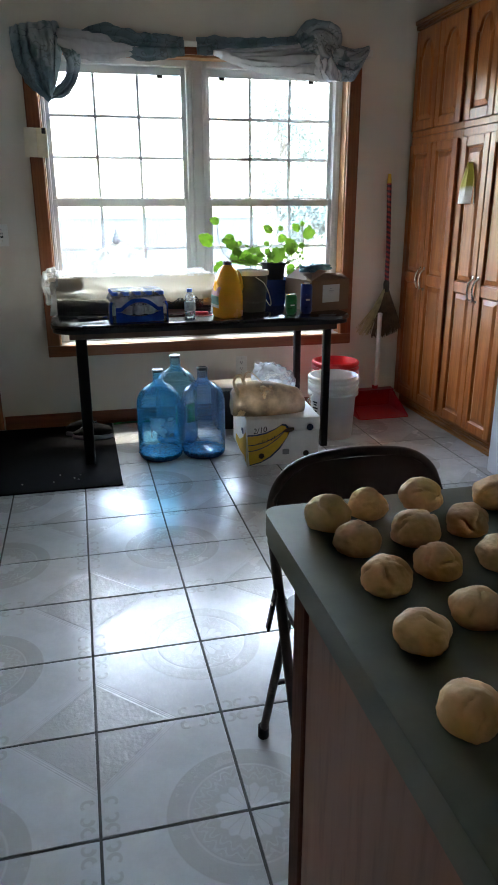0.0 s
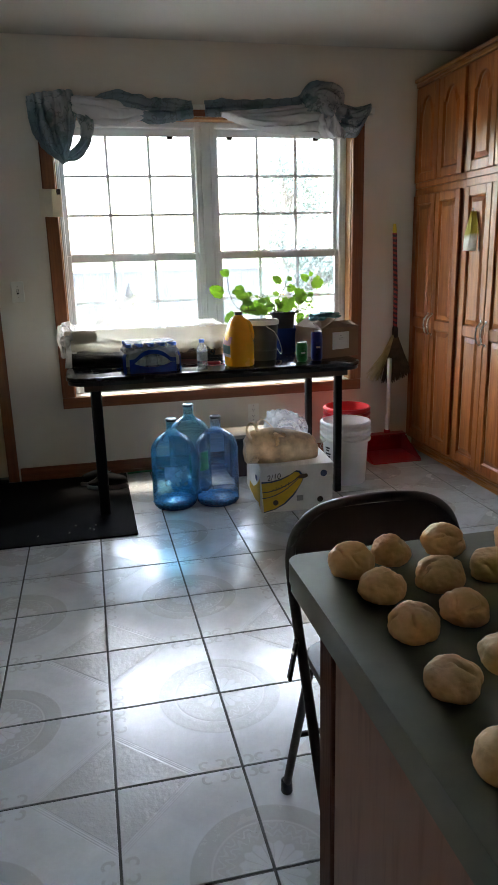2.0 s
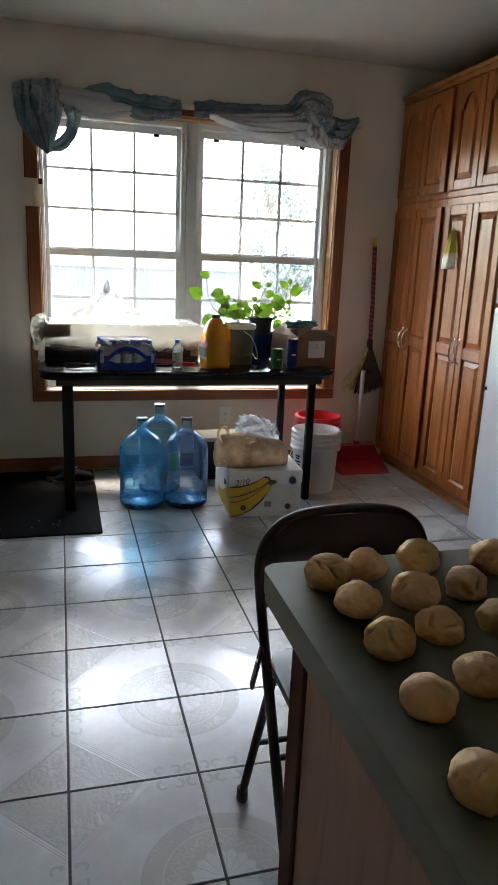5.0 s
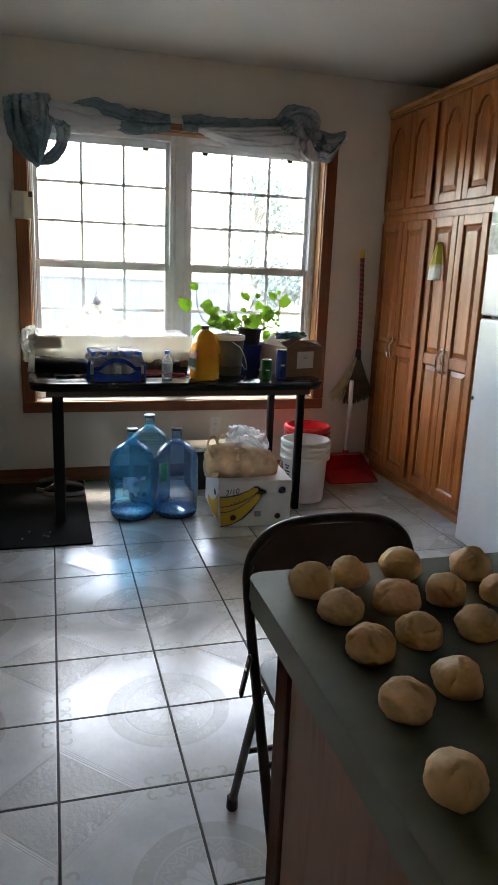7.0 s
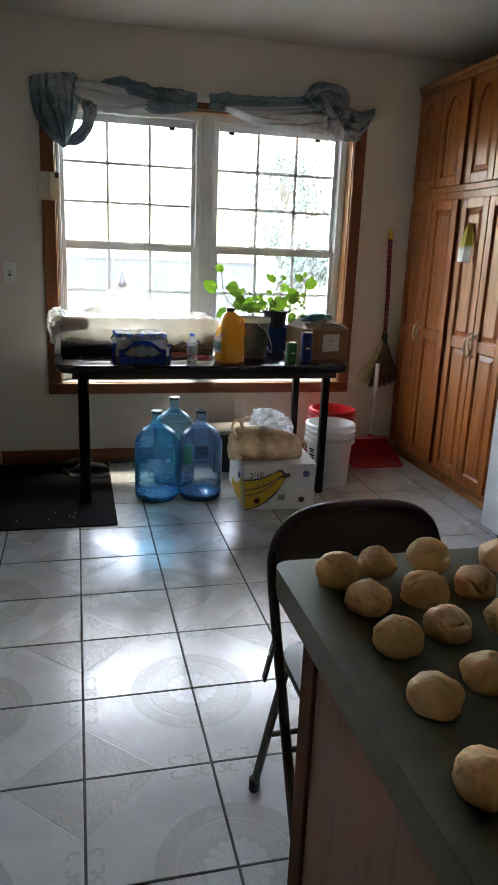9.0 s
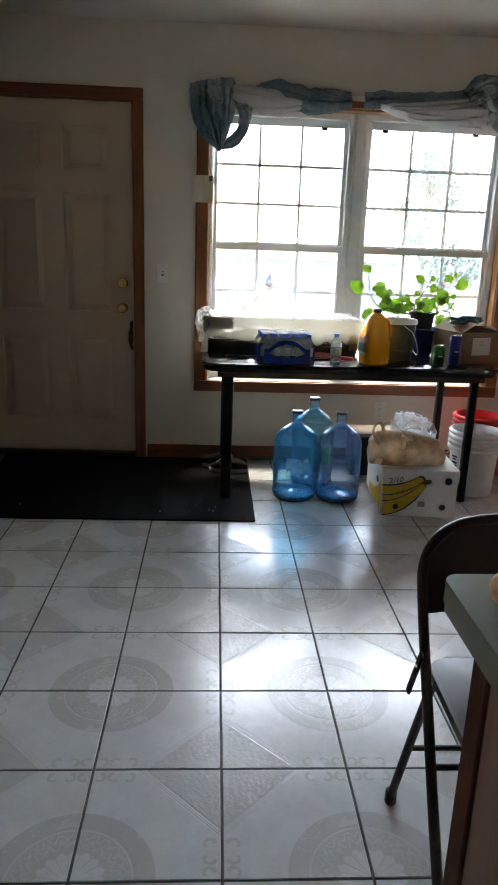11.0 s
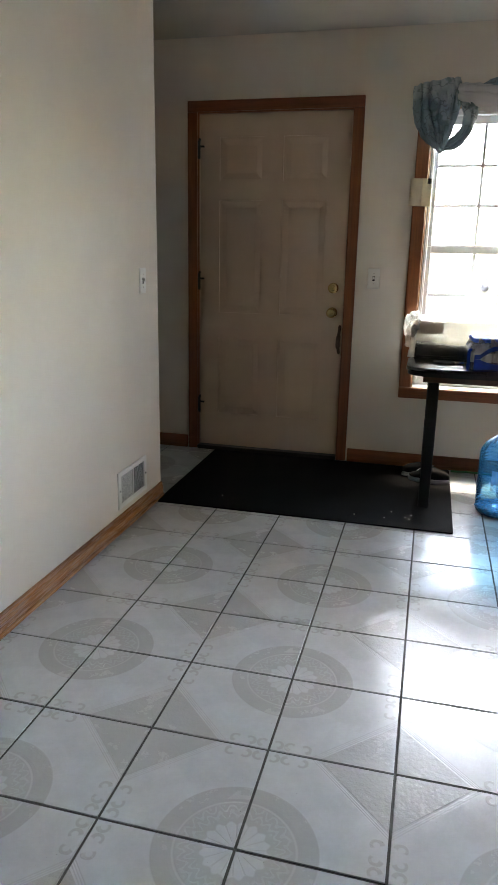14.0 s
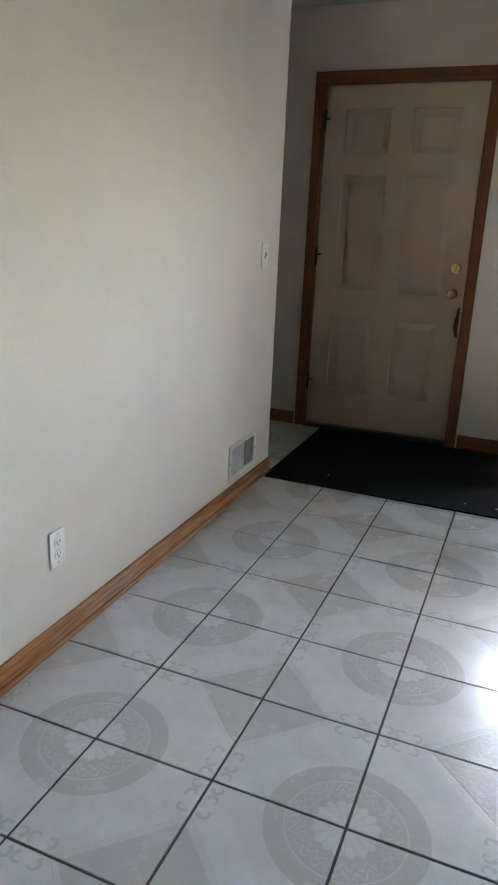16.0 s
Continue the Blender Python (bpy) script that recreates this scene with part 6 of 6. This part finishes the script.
part("lining", pleated([(0.86, 2.108), (0.96, 2.125), (1.12, 2.14), (1.30, 2.165), (1.44, 2.18), (1.53, 2.17)], [(0.86, 2.085), (0.96, 2.050), (1.13, 2.006), (1.32, 1.990), (1.44, 1.975), (1.55, 1.968)], 4.0, 0.032, 9, 2.03, 0.04, 3.0), LINING, cr, "white lining sagging out of the folds", True)
knot = drape([(1.34, CY - 0.02, 2.17), (1.38, CY - 0.03, 2.215), (1.46, CY - 0.035, 2.235), (1.535, CY - 0.03, 2.205), (1.555, CY - 0.02, 2.13)], [0.025, 0.032, 0.040, 0.042, 0.03], 17, 7, 0.42, 0.75, 1.5)
drape([(1.36, CY - 0.03, 2.13), (1.43, CY - 0.05, 2.155), (1.50, CY - 0.055, 2.165), (1.58, CY - 0.03, 2.12)], [0.02, 0.035, 0.04, 0.025], 27, 6, 0.42, 0.8, 1.0, 64, 12, knot)
drape([(1.44, CY - 0.035, 2.215), (1.46, CY - 0.06, 2.16), (1.50, CY - 0.06, 2.10), (1.55, CY - 0.03, 2.06)], [0.025, 0.03, 0.032, 0.025], 37, 6, 0.42, 0.8, 0.7, 64, 12, knot)
part("knot", knot, CURT, cr, smooth=True)
part("tail", pleated([(1.50, 2.15), (1.58, 2.165), (1.66, 2.15), (1.72, 2.155), (1.768, 2.168)], [(1.52, 2.03), (1.58, 1.985), (1.64, 1.980), (1.69, 1.99), (1.745, 2.09)], 4.0, 0.040, 15, 2.025, 0.04, 1.0), CURT, cr, smooth=True)
part("drop", pleated([(1.44, 2.16), (1.42, 2.09), (1.43, 2.02), (1.47, 1.975)], [(1.53, 2.16), (1.575, 2.09), (1.605, 2.02), (1.60, 1.968)], 4.0, 0.036, 21, 2.0, 0.03), LINING, cr, smooth=True)

# ---------------------------------------------------------------- wall plates, vent and odds and ends


def wall_plate(x, y, z, rz, switch):
    t = thing("light_switch" if switch else "power_outlet", pose(x, y, z, 0, 0, rz), "ivory toggle light switch on the wall" if switch else "ivory duplex power outlet low on the wall", "switch" if switch else "outlet")
    part("plate", Shape().box(-0.036, 0.036, -0.006, 0, -0.059, 0.059, 0.0025), PLATE, t)
    if switch:
        part("toggle", Shape().box(-0.005, 0.005, -0.018, -0.006, -0.004, 0.011, 0.002), PLATE, t)
        part("slot", Shape().box(-0.0065, 0.0065, -0.0068, -0.0061, -0.0135, 0.0135), BLACK, t)
    for q in (-1, 1):
        if not switch:
            rc = part("receptacle", Shape().slab(rounded(-0.017, 0.017, -0.014, 0.014, 0.010, 4), 0, 0.0025, 0.0008, pose(0, -0.006, q * 0.0195, 90)), PLATE, t, smooth=True)
            part("slots", Shape().box(-0.008, -0.005, -0.0092, -0.0086, q * 0.0195 - 0.002, q * 0.0195 + 0.007).box(0.005, 0.008, -0.0092, -0.0086, q * 0.0195 - 0.002, q * 0.0195 + 0.007).box(-0.0025, 0.0025, -0.0092, -0.0086, q * 0.0195 - 0.010, q * 0.0195 - 0.005), BLACK, rc)
        part("screw", Shape().lathe([(0.003, 0), (0.002, 0.0012), (0, 0.0014)], 10, pose(0, -0.006, q * (0.03 if switch else 0.047), 90)), NICKEL, t)


wall_plate(-0.357, YN, 1.145, 0, True)
wall_plate(XW, 0.926, 1.145, 90, True)
wall_plate(1.028, YN, 0.325, 0, False)
wall_plate(XW, -0.686, 0.328, 90, False)
vt = thing("air_vent", pose(XW, 0.755, 0.198, 0, 0, 90), "white metal return-air grille above the baseboard", "air vent")
part("frame", Shape().box(-0.167, 0.167, -0.006, 0, 0.066, 0.09, 0.002).box(-0.167, 0.167, -0.006, 0, -0.09, -0.066, 0.002).box(-0.167, -0.135, -0.006, 0, -0.0659, 0.0659, 0.002).box(0.135, 0.167, -0.006, 0, -0.0659, 0.0659, 0.002).box(-0.006, 0.006, -0.0062, 0, -0.0659, 0.0659, 0.001), PLATE, vt)
# Dark sheet on the wall stands in for the shade behind the slats.
part("duct_shade", Shape().box(-0.134, 0.134, -0.0012, -0.0003, -0.065, 0.065), plain("vent_dark", (0.03, 0.027, 0.025), 0.8), vt)
for q in (-1, 1):
    for k in range(18):
        x = q * 0.07 + (k - 8.5) * 0.0070
        part("slat", Shape().box(-0.0013, 0.0013, -0.0006, 0.0, -0.0655, 0.0655, 0, pose(x, -0.0025, 0, 0, 0, 14 * q)), PLATE, vt)
for q in (-1, 1):
    part("screw", Shape().lathe([(0.005, 0), (0.004, 0.002), (0, 0.0024)], 10, pose(q * 0.152, -0.006, 0, 90)), DARKMETAL, vt)

pp = thing("taped_paper", pose(-0.118, YN - 0.0205, 1.63), "beige paper piece taped on the window casing", "paper")
part("paper", Shape().box(-0.066, 0.022, -0.003, -0.001, -0.075, 0.075, 0.0008, pose(0, 0, 0, 0, 1.5)), plain("masking_paper", (0.76, 0.68, 0.54), 0.8, vary=0.1), pp)
part("fold", Shape().box(0.0, 0.055, -0.0055, -0.0035, -0.075, 0.075, 0.0008, pose(0, 0, 0.0, 0, 1.5, 4)), plain("masking_fold", (0.80, 0.69, 0.48), 0.8, vary=0.1), pp)
part("clip", Shape().box(0.03, 0.052, -0.012, -0.004, 0.045, 0.075, 0.002), DARKMETAL, pp)

hg = thing("hanging_cloth", pose(CXF - 0.024, 1.335, 1.515), "olive and white printed pot holder hanging on the cabinet door", "pot holder")
m_, nt, b_ = nodes("ombre_cloth")
tc, sp = nt.nodes.new("ShaderNodeTexCoord"), nt.nodes.new("ShaderNodeSeparateXYZ")
nt.links.new(tc.outputs["Object"], sp.inputs[0])
nt.links.new(mixc(nt, ramp(nt, math_node(nt, "ADD", sp.outputs[2], math_node(nt, "MULTIPLY", noise_node(nt, 20, 3), 0.03)), -0.10, -0.13), (0.36, 0.27, 0.02), (0.72, 0.68, 0.60)), b_.inputs["Base Color"])
b_.inputs["Roughness"].default_value = 0.8
vs, fs = [], []
for k in range(13):
    t = k / 12
    for i in range(9):
        u = i / 8 * 2 - 1
        w = 0.018 + 0.045 * min(1, t * 1.7)
        vs.append((-0.006 - 0.016 * math.sin(u * 2.2 + 0.4) * (0.3 + t) * (1 - u * u * 0.4) - 0.006 * math.cos(u * 6), u * w + 0.012 * t, -0.205 * t))
for k in range(12):
    for i in range(8):
        a = k * 9 + i
        fs.append((a, a + 1, a + 10, a + 9))
o = part("cloth", Shape().add(vs, fs), m_, hg, smooth=True)
so = o.modifiers.new("thick", "SOLIDIFY")
so.thickness = 0.003
part("hook", Shape().tube(smoothed([(0.004, 0, 0.01), (-0.008, 0, 0.012), (-0.012, 0, 0.0), (-0.006, 0, -0.006)], 4), 0.0025, 8), NICKEL, hg, "small metal hook", True)

SOLE = plain("shoe_sole", (0.30, 0.30, 0.30), 0.8, spec=0.1)


def shoe(x, y, rz):
    sh = thing("shoe", pose(x, y, 0.008, 0, 0, rz), "black sports shoe with dark sole standing on the mat", "shoe", "shoes on the mat")
    out = [(0.12 * math.cos(a), (0.040 + 0.007 * math.cos(a)) * math.sin(a)) for a in [2 * math.pi * k / 24 for k in range(24)]]
    part("sole", Shape().slab(out, 0.0, 0.022, 0.006), SOLE, sh, "dark rubber sole", True)
    u = lump(70, 0.115, 0.040, 0.040, 0, 4, amp=0.05, flat=0.3)
    for v in u.bm.verts:
        if v.co.x > 0:
            v.co.z *= 1 - 0.5 * v.co.x / 0.135
        else:
            v.co.z *= 1.15
        v.co.z += 0.0222
    part("upper", u, plain("shoe_fabric", (0.008, 0.008, 0.009), 0.9, vary=0.3, spec=0.1), sh, smooth=True)
    part("laces", Shape().tube(smoothed([(0.01, -0.02, 0.088), (0.03, 0.02, 0.080), (0.05, -0.02, 0.070), (0.07, 0.02, 0.062)], 4), 0.0025, 6), plain("lace", (0.3, 0.3, 0.3), 0.8), sh, smooth=True)


shoe(0.02, 1.90, 10)
shoe(0.06, 1.80, 172)
gh = tagged(part("green_hose", Shape().tube(smoothed([(0.19, 2.05, 0.007), (0.30, 2.062, 0.007), (0.42, 2.055, 0.007), (0.6, 2.06, 0.007)], 5), 0.0065, 8), plain("green_rubber", (0.02, 0.16, 0.05), 0.5), smooth=True), "thin green hose lying along the baseboard", "hose")

# ---------------------------------------------------------------- floor tiles
ts = Shape()
hw = P / 2 - 0.0033
ts.slab([(-hw, -hw), (hw, -hw), (hw, hw), (-hw, hw)], -0.009, 0.0, 0.0015)
tile0 = part("tile", ts, TILE, floor)
tile_mesh = tile0.data
first = True
for i in range(-8, 9):
    for j in range(-10, 7):
        if first:
            o, first = tile0, False
        else:
            o = new("tile", tile_mesh)
            o.parent = floor
        o.location = ((i + 0.5) * P, (j + 0.5) * P, random.uniform(-0.0006, 0.0))
